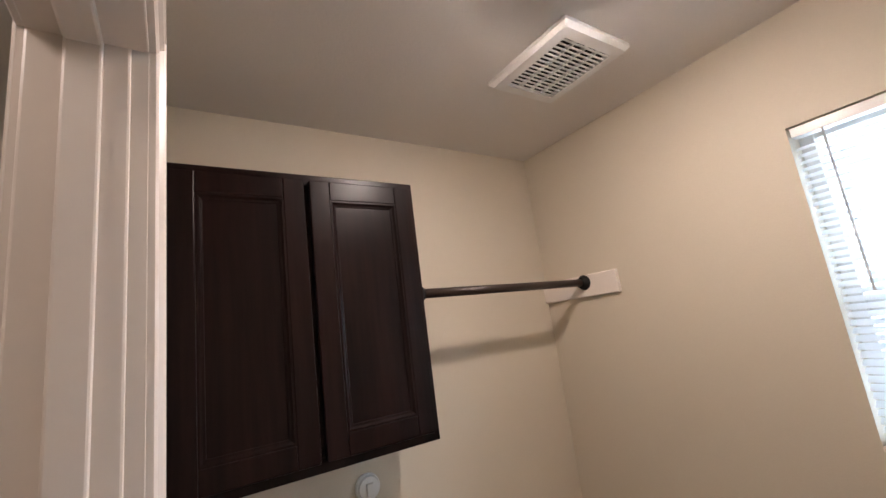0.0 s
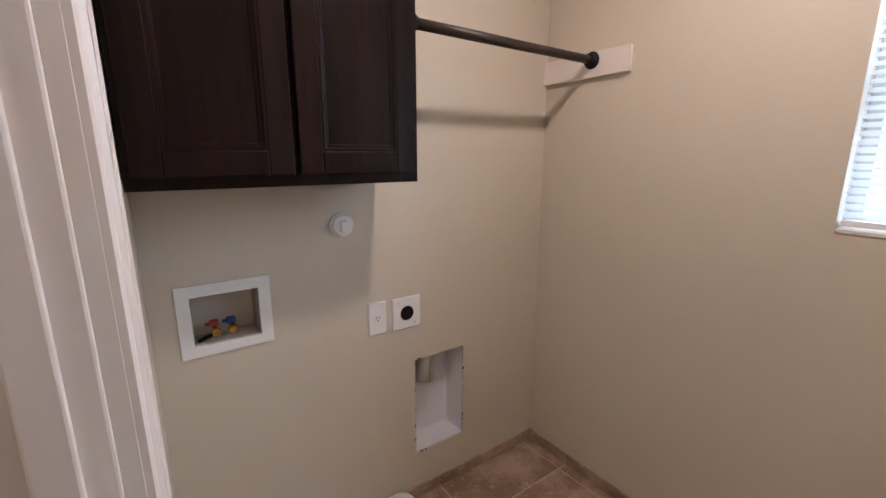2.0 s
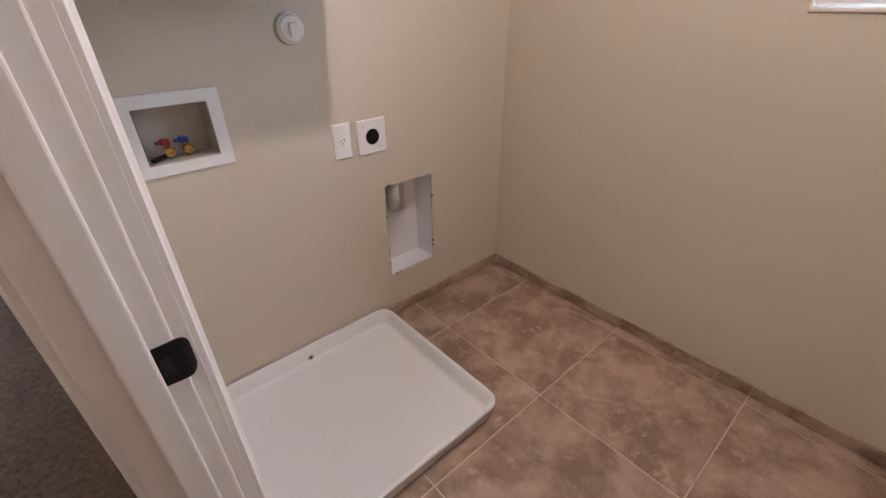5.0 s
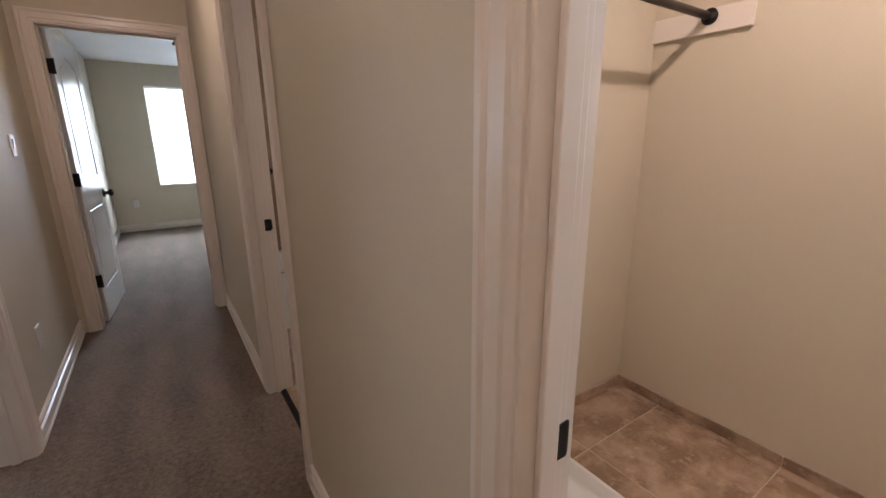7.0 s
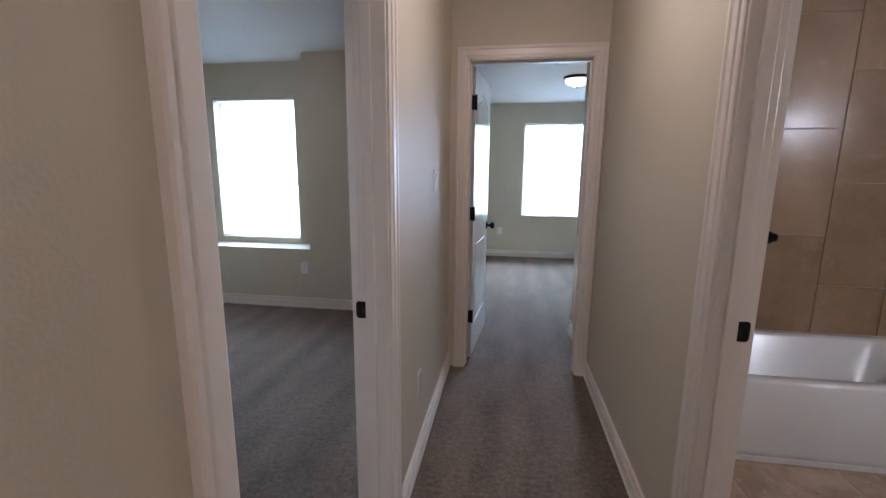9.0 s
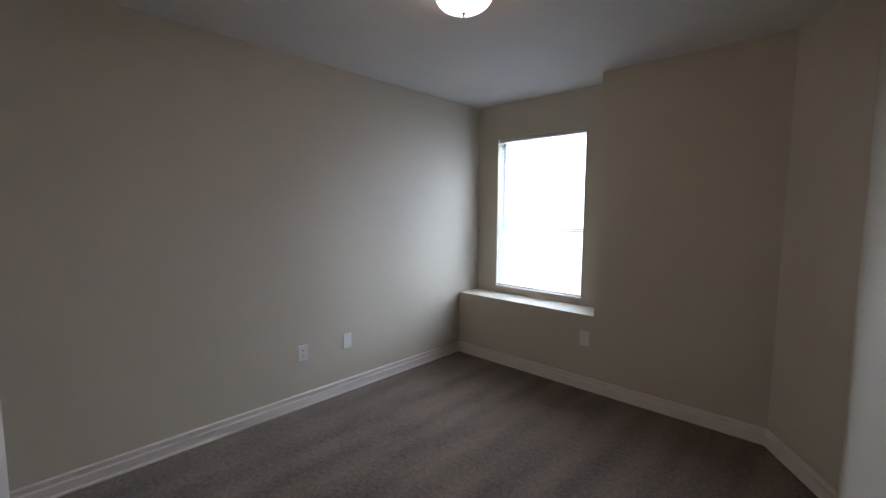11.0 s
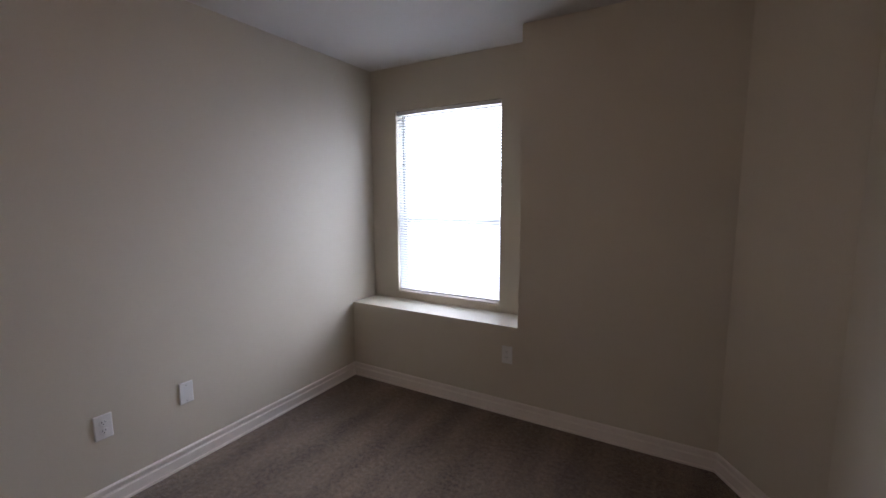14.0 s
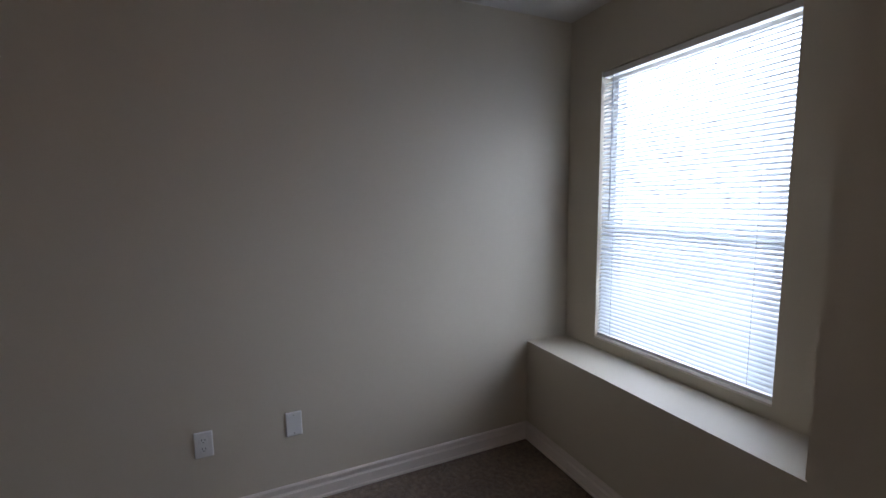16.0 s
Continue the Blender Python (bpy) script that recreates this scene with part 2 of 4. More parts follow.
def part(name, bm, mat, parent, label="", local=False, smooth=False):
    """One mesh under a thing or a part. The bmesh is in world metres, or, with local, in its thing's own."""
    if not local:
        bm.transform(POSE[parent.name].inverted())
    ob = solid(name, bm, mat, smooth)
    ob.parent = parent
    POSE[ob.name] = POSE[parent.name]
    return tagged(ob, label)


def structure(name, bm, mat, label="", smooth=False):
    return tagged(solid(name, bm, mat, smooth), label, kind="structure")


def box(x0, x1, y0, y1, z0, z1, bevel=0.0, bm=None, seg=2):
    own = bmesh.new()
    v = bmesh.ops.create_cube(own, size=1)["verts"]
    for p in v:
        p.co = ((x0 + x1) / 2 + p.co.x * (x1 - x0), (y0 + y1) / 2 + p.co.y * (y1 - y0), (z0 + z1) / 2 + p.co.z * (z1 - z0))
    if bevel:
        bmesh.ops.bevel(own, geom=own.edges[:], offset=bevel, segments=seg, affect="EDGES", profile=0.5)
    return join(bm, own)


def join(bm, own):
    if bm is None:
        return own
    me = bpy.data.meshes.new("tmp")
    own.to_mesh(me)
    own.free()
    bm.from_mesh(me)
    bpy.data.meshes.remove(me)
    return bm


def rod(a, b, r0, r1=None, seg=20, bm=None, bevel=0.0):
    a, b = Vector(a), Vector(b)
    own = bmesh.new()
    bmesh.ops.create_cone(own, cap_ends=True, segments=seg, radius1=r0, radius2=r0 if r1 is None else r1, depth=(b - a).length)
    if bevel:
        rims = [e for e in own.edges if abs(e.verts[0].co.z - e.verts[1].co.z) < 1e-6]
        bmesh.ops.bevel(own, geom=rims, offset=bevel, segments=2, affect="EDGES")
    own.transform(Matrix.Translation((a + b) / 2) @ (b - a).to_track_quat("Z", "Y").to_matrix().to_4x4())
    return join(bm, own)


def lathe(profile, centre, axis="Z", seg=32, bm=None):
    """A turned shape from (radius, height) pairs about an axis through centre."""
    own = bmesh.new()
    rings = []
    for r, h in profile:
        if r < 1e-6:
            rings.append([own.verts.new((0, 0, h))])
        else:
            rings.append([own.verts.new((r * math.cos(2 * math.pi * k / seg), r * math.sin(2 * math.pi * k / seg), h)) for k in range(seg)])
    for a, b in zip(rings, rings[1:]):
        for k in range(seg):
            q = [a[k % len(a)], a[(k + 1) % len(a)], b[(k + 1) % len(b)], b[k % len(b)]]
            q = list(dict.fromkeys(q))
            if len(q) > 2:
                own.faces.new(q)
    turn = {"Z": Matrix(), "X": Matrix.Rotation(radians(90), 4, "Y"), "-Y": Matrix.Rotation(radians(90), 4, "X"), "Y": Matrix.Rotation(radians(-90), 4, "X"), "-X": Matrix.Rotation(radians(-90), 4, "Y")}[axis]
    own.transform(Matrix.Translation(centre) @ turn)
    return join(bm, own)


def sweep(profile, path, up=(0, 0, 1), bm=None, closed=False):
    """A moulding: (out, up) profile swept along a path, mitred; out is to the left of the path."""
    own = bmesh.new()
    up = Vector(up)
    pts = [Vector(p) for p in path]
    rings = []
    for i, p in enumerate(pts):
        d0 = (p - pts[i - 1]).normalized() if i else None
        d1 = (pts[i + 1] - p).normalized() if i + 1 < len(pts) else None
        n0 = up.cross(d0) if d0 else up.cross(d1)
        n1 = up.cross(d1) if d1 else n0
        n = (n0 + n1).normalized()
        n = n / max(0.2, n.dot(n0))
        rings.append([own.verts.new(p + n * o + up * h) for o, h in profile])
    k = len(profile)
    for a, b in zip(rings, rings[1:]):
        for j in range(k):
            own.faces.new((a[j], a[(j + 1) % k], b[(j + 1) % k], b[j]))
    own.faces.new(rings[0])
    own.faces.new(rings[-1])
    return join(bm, own)


def wall(name, axis, face, back, a0, a1, z0, z1, holes=(), label="beige painted drywall with a light orange-peel texture", mat=None):
    """A wall with thickness and real openings. axis: the one it runs along; face, back: its two faces; holes: (a0, a1, z0, z1)."""
    us = sorted({a0, a1, *[h[i] for h in holes for i in (0, 1)]})
    zs = sorted({z0, z1, *[h[i] for h in holes for i in (2, 3)]})
    bm = bmesh.new()
    at = (lambda u, w, z: (u, w, z)) if axis == "x" else (lambda u, w, z: (w, u, z))

    def full(i, j):
        if not (0 <= i < len(us) - 1 and 0 <= j < len(zs) - 1):
            return False
        u, z = (us[i] + us[i + 1]) / 2, (zs[j] + zs[j + 1]) / 2
        return not any(h[0] < u < h[1] and h[2] < z < h[3] for h in holes)

    def quad(*p):
        bm.faces.new([bm.verts.new(at(*q)) for q in p])

    for i in range(len(us) - 1):
        for j in range(len(zs) - 1):
            if not full(i, j):
                continue
            u, v, s, t = us[i], us[i + 1], zs[j], zs[j + 1]
            for w in (face, back):
                quad((u, w, s), (v, w, s), (v, w, t), (u, w, t))
            for di, dj, p, q in ((-1, 0, (u, s), (u, t)), (1, 0, (v, s), (v, t)), (0, -1, (u, s), (v, s)), (0, 1, (u, t), (v, t))):
                if not full(i + di, j + dj):
                    quad((p[0], face, p[1]), (q[0], face, q[1]), (q[0], back, q[1]), (p[0], back, p[1]))
    bmesh.ops.remove_doubles(bm, verts=bm.verts, dist=1e-5)
    return structure(name, bm, mat or WALL, label)


def ring_loft(rings, bm=None, caps=(True, True)):
    own = bmesh.new()
    vs = [[own.verts.new(p) for p in r] for r in rings]
    k = len(vs[0])
    for a, b in zip(vs, vs[1:]):
        for j in range(k):
            own.faces.new((a[j], a[(j + 1) % k], b[(j + 1) % k], b[j]))
    if caps[0]:
        own.faces.new(vs[0])
    if caps[1]:
        own.faces.new(vs[-1])
    return join(bm, own)


def rounded(x0, x1, y0, y1, r, z, seg=6):
    out = []
    for cx, cy, a in ((x1 - r, y1 - r, 0), (x0 + r, y1 - r, 90), (x0 + r, y0 + r, 180), (x1 - r, y0 + r, 270)):
        for k in range(seg + 1):
            t = radians(a + 90 * k / seg)
            out.append((cx + r * math.cos(t), cy + r * math.sin(t), z))
    return out


# ---- measures of the plan ----
CH = 2.425                       # ceiling height
HR, HRB = 0.425, 0.53            # hall wall with the laundry and bath doors, its two faces
HL, HLB = -0.515, -0.632         # hall wall with the bedroom door
END, ENDB = 3.972, 4.088         # end wall of the hall
LX, LY, LY0 = 2.035, 1.448, -0.31   # laundry: window wall, back wall, front wall
BX, BY, BYW, BY0 = -3.388, 5.02, 5.30, 1.50   # bedroom: long wall, window-side face, window wall, wall behind the door
RECESS, BUMP = -2.03, -0.94
DIAG = 4.55
FY, FX = 8.125, 3.0              # far bedroom
DOOR_H = 2.022
TUBY, BATHY = 3.215, 3.93
L_OPEN, B_OPEN, R_OPEN, E_OPEN = (-0.155, 0.607), (1.755, 2.437), (1.712, 2.522), (-0.402, 0.347)

# ---- structure ----
structure("floor_carpet", box(BX - 0.2, 0.486, -1.5, FY + 0.2, -0.12, 0.0), CARPET, "taupe-brown cut-pile carpet with vacuum marks")
structure("floor_carpet_far", box(0.486, FX + 0.2, ENDB - 0.06, FY + 0.2, -0.12, 0.0), CARPET, "taupe-brown cut-pile carpet")
structure("ceiling", box(BX - 0.3, FX + 0.3, -1.7, FY + 0.4, CH, CH + 0.12), CEIL, "off-white ceiling with light texture")

structure("ceiling_bedroom", box(BX, HLB - 0.002, BY0, BYW, 2.398, CH - 0.001), CEIL, "off-white bedroom ceiling with light texture")

wall("wall_hall_right", "y", HR, HRB, -1.5, ENDB, -0.02, CH, [(*L_OPEN, -0.02, DOOR_H), (*B_OPEN, -0.02, DOOR_H)])
wall("wall_hall_left", "y", HL, HLB, -1.5, ENDB, -0.02, CH, [(*R_OPEN, -0.02, DOOR_H)])
wall("wall_hall_end", "x", END, ENDB, HL, HR, -0.02, CH, [(*E_OPEN, -0.02, DOOR_H)])
wall("wall_hall_back", "x", -1.5, -1.62, HLB, HRB, -0.02, CH)
L_WIN, B_WIN, F_WIN = (-0.2, 0.437, 1.222, 2.09), (-3.148, -2.266, 0.648, 2.068), (0.105, 1.04, 0.675, 2.122)
WBOX, NBOX = (0.627, 0.806, 0.885, 1.032), (1.352, 1.594, 0.208, 0.63)
wall("wall_laundry_back", "x", LY, LY + 0.115, HRB, LX + 0.1, -0.02, CH, [WBOX, NBOX])
wall("wall_laundry_window", "y", LX, LX + 0.16, LY0 - 0.1, LY, -0.02, CH, [L_WIN])
wall("wall_laundry_front", "x", LY0, LY0 - 0.11, HRB, LX, -0.02, CH)
wall("wall_bedroom_long", "y", BX, BX - 0.14, BY0 - 0.12, BYW + 0.16, -0.02, CH)
wall("wall_bedroom_window", "x", BYW, BYW + 0.16, BX, RECESS + 0.12, -0.02, CH, [B_WIN])
wall("wall_bedroom_rear", "x", BY0, BY0 - 0.12, BX, HLB, -0.02, CH)


def bump_wall():
    """The full-height projection beside the window, with its clipped corner, and the low ledge under the window."""
    bm = bmesh.new()
    plan = [(RECESS, BYW - 0.002), (RECESS, BY), (BUMP, BY), (HLB, DIAG), (HLB + 0.117, DIAG), (HLB + 0.117, BYW - 0.002)]
    low = [bm.verts.new((x, y, -0.02)) for x, y in plan]
    top = [bm.verts.new((x, y, CH)) for x, y in plan]
    for i in range(len(plan)):
        j = (i + 1) % len(plan)
        bm.faces.new((low[i], low[j], top[j], top[i]))
    edge = [e for e in bm.edges if {round(v.co.x, 3) for v in e.verts} == {round(RECESS, 3)} and {round(v.co.y, 3) for v in e.verts} == {round(BY, 3)}]
    bmesh.ops.bevel(bm, geom=edge, offset=0.008, segments=3, affect="EDGES")
    return bm


structure("wall_bedroom_projection", bump_wall(), WALL, "beige painted drywall projection with a clipped corner")
structure("wall_window_ledge", box(BX, RECESS + 0.008, BY, BYW, -0.02, 0.592), WALL, "beige painted drywall ledge below the bedroom window")
wall("wall_bedroom_hall_side", "y", HLB, HL, ENDB, DIAG, -0.02, CH)
wall("wall_far_window", "x", FY, FY + 0.16, HL - 0.1, FX, -0.02, CH, [F_WIN])
wall("wall_far_left", "y", HL + 0.002, HL - 0.1, DIAG, FY, -0.02, CH)
wall("wall_far_return", "y", HR + 0.012, HR + 0.12, ENDB, 4.80, -0.02, CH)
wall("wall_far_near", "x", 4.80, 4.70, HR + 0.12, FX, -0.02, CH)
wall("wall_far_right", "y", FX, FX + 0.12, 4.70, FY + 0.16, -0.02, CH)
wall("wall_bath_tub_side", "x", BATHY + 0.012, ENDB - 0.02, HRB, 2.6, -0.02, CH)
wall("wall_bath_right", "y", 2.6, 2.72, LY + 0.115, ENDB, -0.02, CH)
wall("wall_bath_front", "x", LY + 0.117, LY + 0.135, HRB, 2.6, -0.02, CH)

BASE = [(0, 0), (0.019, 0), (0.019, 0.014), (0.0135, 0.019), (0.0135, 0.064), (0.004, 0.070), (0.003, 0.083), (0.0125, 0.088), (0.0125, 0.099), (0.007, 0.105), (0.0, 0.105)]


def baseboard(*path):
    structure("baseboard", sweep(BASE, [(x, y, -0.004) for x, y in path]), TRIM, "white painted two-step wooden baseboard")


CW = 0.072
for path in (
    [(HL, R_OPEN[0] - CW), (HL, -1.5), (HR, -1.5), (HR, L_OPEN[0] - CW)],
    [(HR, L_OPEN[1] + CW), (HR, B_OPEN[0] - CW)],
    [(HR, B_OPEN[1] + CW), (HR, END)],
    [(HL, END), (HL, R_OPEN[1] + CW)],
    [(HLB, R_OPEN[1] + CW), (HLB, DIAG), (BUMP, BY), (BX, BY), (BX, BY0), (HLB, BY0), (HLB, R_OPEN[0] - CW)],
    [(HR + 0.012, ENDB + 0.02), (HR + 0.012, 4.80), (FX, 4.80), (FX, FY), (HL, FY), (HL, ENDB)],
):
    baseboard(*path)

CASING = [(0.0, 0.0), (0.0, 0.009), (0.006, 0.012), (0.016, 0.012), (0.020, 0.017), (0.046, 0.017), (0.052, 0.013), (0.058, 0.019), (0.069, 0.019), (0.072, 0.014), (0.072, 0.0)]


def moulding_bar(profile, start, along, across, out):
    """A straight bar of casing with a mitred far end where along carries a second length."""
    own = bmesh.new()
    s, along, across, out = Vector(start), Vector(along), Vector(across), Vector(out)
    d = along.normalized()
    a = [own.verts.new(s + across * u + out * v) for u, v in profile]
    b = [own.verts.new(s + along + across * u + out * v + d * u) for u, v in profile]
    k = len(profile)
    for j in range(k):
        own.faces.new((a[j], a[(j + 1) % k], b[(j + 1) % k], b[j]))
    own.faces.new(a)
    own.faces.new(b)
    return own


def head_bar(profile, a, b, across, out):
    own = bmesh.new()
    a, b, across, out = Vector(a), Vector(b), Vector(across), Vector(out)
    d = (b - a).normalized()
    p = [own.verts.new(a + across * u + out * v - d * u) for u, v in profile]
    q = [own.verts.new(b + across * u + out * v + d * u) for u, v in profile]
    k = len(profile)
    for j in range(k):
        own.faces.new((p[j], p[(j + 1) % k], q[(j + 1) % k], q[j]))
    own.faces.new(p)
    own.faces.new(q)
    return own


def door_frame(name, axis, opening, hall, room, label, strike=None, hinge_side=None):
    """Jambs, stops and casings of a doorway. axis: the one the wall runs along; hall, room: the wall's faces."""
    a0, a1 = opening
    P = (lambda u, w, z: Vector((u, w, z))) if axis == "x" else (lambda u, w, z: Vector((w, u, z)))
    ob = thing(name, P((a0 + a1) / 2, (hall + room) / 2, 0), 0, label, "door frame", kind="structure")
    sgn = 1 if room > hall else -1

    def slab(u0, u1, w0, w1, z0, z1, bevel=0.002):
        p, q = P(u0, w0, z0), P(u1, w1, z1)
        return box(min(p.x, q.x), max(p.x, q.x), min(p.y, q.y), max(p.y, q.y), z0, z1, bevel)

    h0, r0 = hall - sgn * 0.002, room + sgn * 0.002
    J = 0.006
    e0 = room - sgn * 0.015
    part("jamb", slab(a0 - 0.012, a0 + J, h0, e0, -0.004, DOOR_H, 0.003), TRIM, ob)
    part("jamb", slab(a1 - J, a1 + 0.012, h0, e0, -0.004, DOOR_H, 0.003), TRIM, ob)
    part("reveal", slab(a0 - 0.012, a0 + 0.001, e0, r0, -0.004, DOOR_H, 0.0005), TRIM, ob)
    part("reveal", slab(a1 - 0.001, a1 + 0.012, e0, r0, -0.004, DOOR_H, 0.0005), TRIM, ob)
    part("head_jamb", slab(a0 + J, a1 - J, h0, r0, DOOR_H - J, DOOR_H + 0.012), TRIM, ob)
    s0, s1 = room - sgn * 0.074, room - sgn * 0.040
    part("door_stop", slab(a0 + J, a0 + J + 0.011, s0, s1, -0.004, DOOR_H - J, 0.003), TRIM, ob)
    part("door_stop", slab(a1 - J - 0.011, a1 - J, s0, s1, -0.004, DOOR_H - J, 0.003), TRIM, ob)
    part("door_stop", slab(a0 + J + 0.011, a1 - J - 0.011, s0, s1, DOOR_H - J - 0.011, DOOR_H - J, 0.003), TRIM, ob)
    for w, o in ((hall, -sgn), (room, sgn)):
        out = P(0, o, 0)
        part("casing", moulding_bar(CASING, P(a0, w, -0.004), (0, 0, DOOR_H + 0.004), P(-1, 0, 0), out), TRIM, ob)
        part("casing", moulding_bar(CASING, P(a1, w, -0.004), (0, 0, DOOR_H + 0.004), P(1, 0, 0), out), TRIM, ob)
        part("head_casing", head_bar(CASING, P(a0, w, DOOR_H), P(a1, w, DOOR_H), (0, 0, 1), out), TRIM, ob)
    if strike:
        side, z = strike
        u = a1 - J if side > 0 else a0 + J
        at = lambda d, a, h: P(u - side * d, room - sgn * 0.0235 + sgn * a, z + h)
        curl = lambda a: 0.0022 - 0.006 * max(0.0, (a - 0.009) / 0.012) ** 2
        rings = []
        for a, h in ((-0.021, 0.022), (-0.020, 0.0255), (-0.017, 0.028), (0.004, 0.029), (0.009, 0.029), (0.013, 0.028), (0.017, 0.025), (0.020, 0.020), (0.021, 0.015)):
            rings.append([at(curl(a) - 0.003, a, -h), at(curl(a) - 0.003, a, h), at(curl(a), a, h), at(curl(a), a, -h)])
        plate = part("strike_plate", ring_loft(rings), BLACK, ob, "black metal strike plate with a curled lip")
        # No recess here: a thin dark piece whose colour gives the hole's shade.
        hole = rounded(-0.014, -0.002, -0.015, 0.010, 0.003, 0.0, 3)
        part("latch_hole_shade", ring_loft([[at(0.001, a, h) for a, h, _ in hole], [at(0.0026, a, h) for a, h, _ in hole]]), HOLLOW_SHADE, plate)
    return ob


door_frame("door_1", "y", L_OPEN, HR, HRB, "cream painted doorway into the laundry room", strike=(1, 0.893))
door_frame("door_2", "y", B_OPEN, HR, HRB, "cream painted doorway into the bathroom", strike=(1, 0.908))
F_BED = door_frame("door_3", "y", R_OPEN, HL, HLB, "cream painted doorway into the bedroom", strike=(1, 0.878))
F_END = door_frame("door_4", "x", E_OPEN, END, ENDB, "cream painted doorway at the end of the hall")


def panel_door(name, at, turn, width, label, knob_side, kz=0.905):
    """A two-panel door with an arched upper panel; local x runs from the hinges, its face looks to +y and -y."""
    H, T = DOOR_H - 0.022, 0.035
    d = thing(name, at, turn, label, "door")
    s, z0 = 0.11, 0.012
    part("leaf", box(0, width, -T / 2 + 0.006, T / 2 - 0.006, z0, z0 + H, 0.001), DOOR, d, local=True)
    part("stile", box(0, s, -T / 2, T / 2, z0, z0 + H, 0.003), DOOR, d, local=True)
    part("stile", box(width - s, width, -T / 2, T / 2, z0, z0 + H, 0.003), DOOR, d, local=True)
    part("rail", box(s, width - s, -T / 2, T / 2, z0, z0 + 0.23, 0.003), DOOR, d, local=True)
    part("rail", box(s, width - s, -T / 2, T / 2, 0.86, 1.06, 0.003), DOOR, d, local=True)
    bm = bmesh.new()
    w, top, n = width - 2 * s, z0 + H, 14
    low = [(s + w * k / n, top - 0.19 + 0.07 * math.sin(math.pi * k / n)) for k in range(n + 1)]
    f, b = [], []
    for x, z in low + [(width - s, top), (s, top)]:
        f.append(bm.verts.new((x, -T / 2, z)))
        b.append(bm.verts.new((x, T / 2, z)))
    bm.faces.new(f)
    bm.faces.new(b)
    for j in range(len(f)):
        k = (j + 1) % len(f)
        bm.faces.new((f[j], f[k], b[k], b[j]))
    part("arched_rail", bm, DOOR, d, local=True)
    for y in (-1, 1):
        ya, yb = sorted((y * (T / 2 - 0.007), y * (T / 2 - 0.002)))
        part("panel", box(s + 0.035, width - s - 0.035, ya, yb, z0 + 0.265, 0.825, 0.004), DOOR, d, local=True)
        bm = bmesh.new()
        inner = [(s + 0.035 + (w - 0.07) * k / n, top - 0.225 + 0.06 * math.sin(math.pi * k / n)) for k in range(n + 1)]
        outl = [(s + 0.035, 1.095), *inner, (width - s - 0.035, 1.095)]
        fr = [bm.verts.new((x, yb if y > 0 else ya, z)) for x, z in outl]
        bk = [bm.verts.new((x, ya if y > 0 else yb, z)) for x, z in outl]
        bm.faces.new(fr)
        for j in range(len(fr)):
            k = (j + 1) % len(fr)
            bm.faces.new((fr[j], fr[k], bk[k], bk[j]))
        part("panel", bm, DOOR, d, local=True)
    for y in (-1, 1):
        ax = "Y" if y > 0 else "-Y"
        kx = width - 0.06
        part("door_handle", lathe([(0, 0.0), (0.032, 0.0), (0.033, 0.004), (0.026, 0.009), (0.012, 0.012), (0.011, 0.030), (0.018, 0.036), (0.026, 0.044), (0.029, 0.054), (0.026, 0.063), (0.015, 0.069), (0, 0.070)], (kx, y * T / 2, kz), ax, 24), BLACK, d, "dark bronze round knob", local=True, smooth=True)
    for z in (0.325, 1.06, 1.79):
        part("hinge", box(-0.012, 0.002, knob_side * -T / 2 - 0.006, knob_side * -T / 2 + 0.034, z - 0.045, z + 0.045, 0.001), BLACK, d, "black butt hinge", local=True)
        part("hinge_pin", rod((-0.006, -knob_side * T / 2 - 0.006, z - 0.048), (-0.006, -knob_side * T / 2 - 0.006, z + 0.048), 0.006, seg=12), BLACK, d, local=True)
    return d


panel_door("bedroom_door", (HLB - 0.01, R_OPEN[0] + 0.022, 0), 166.8, R_OPEN[1] - R_OPEN[0] - 0.02, "white painted two-panel door standing open into the bedroom", 1, 0.868)
panel_door("far_bedroom_door", (E_OPEN[0] + 0.020, ENDB + 0.016, 0), 85.0, E_OPEN[1] - E_OPEN[0] - 0.02, "white painted two-panel arched door standing open at the hall end", 1)


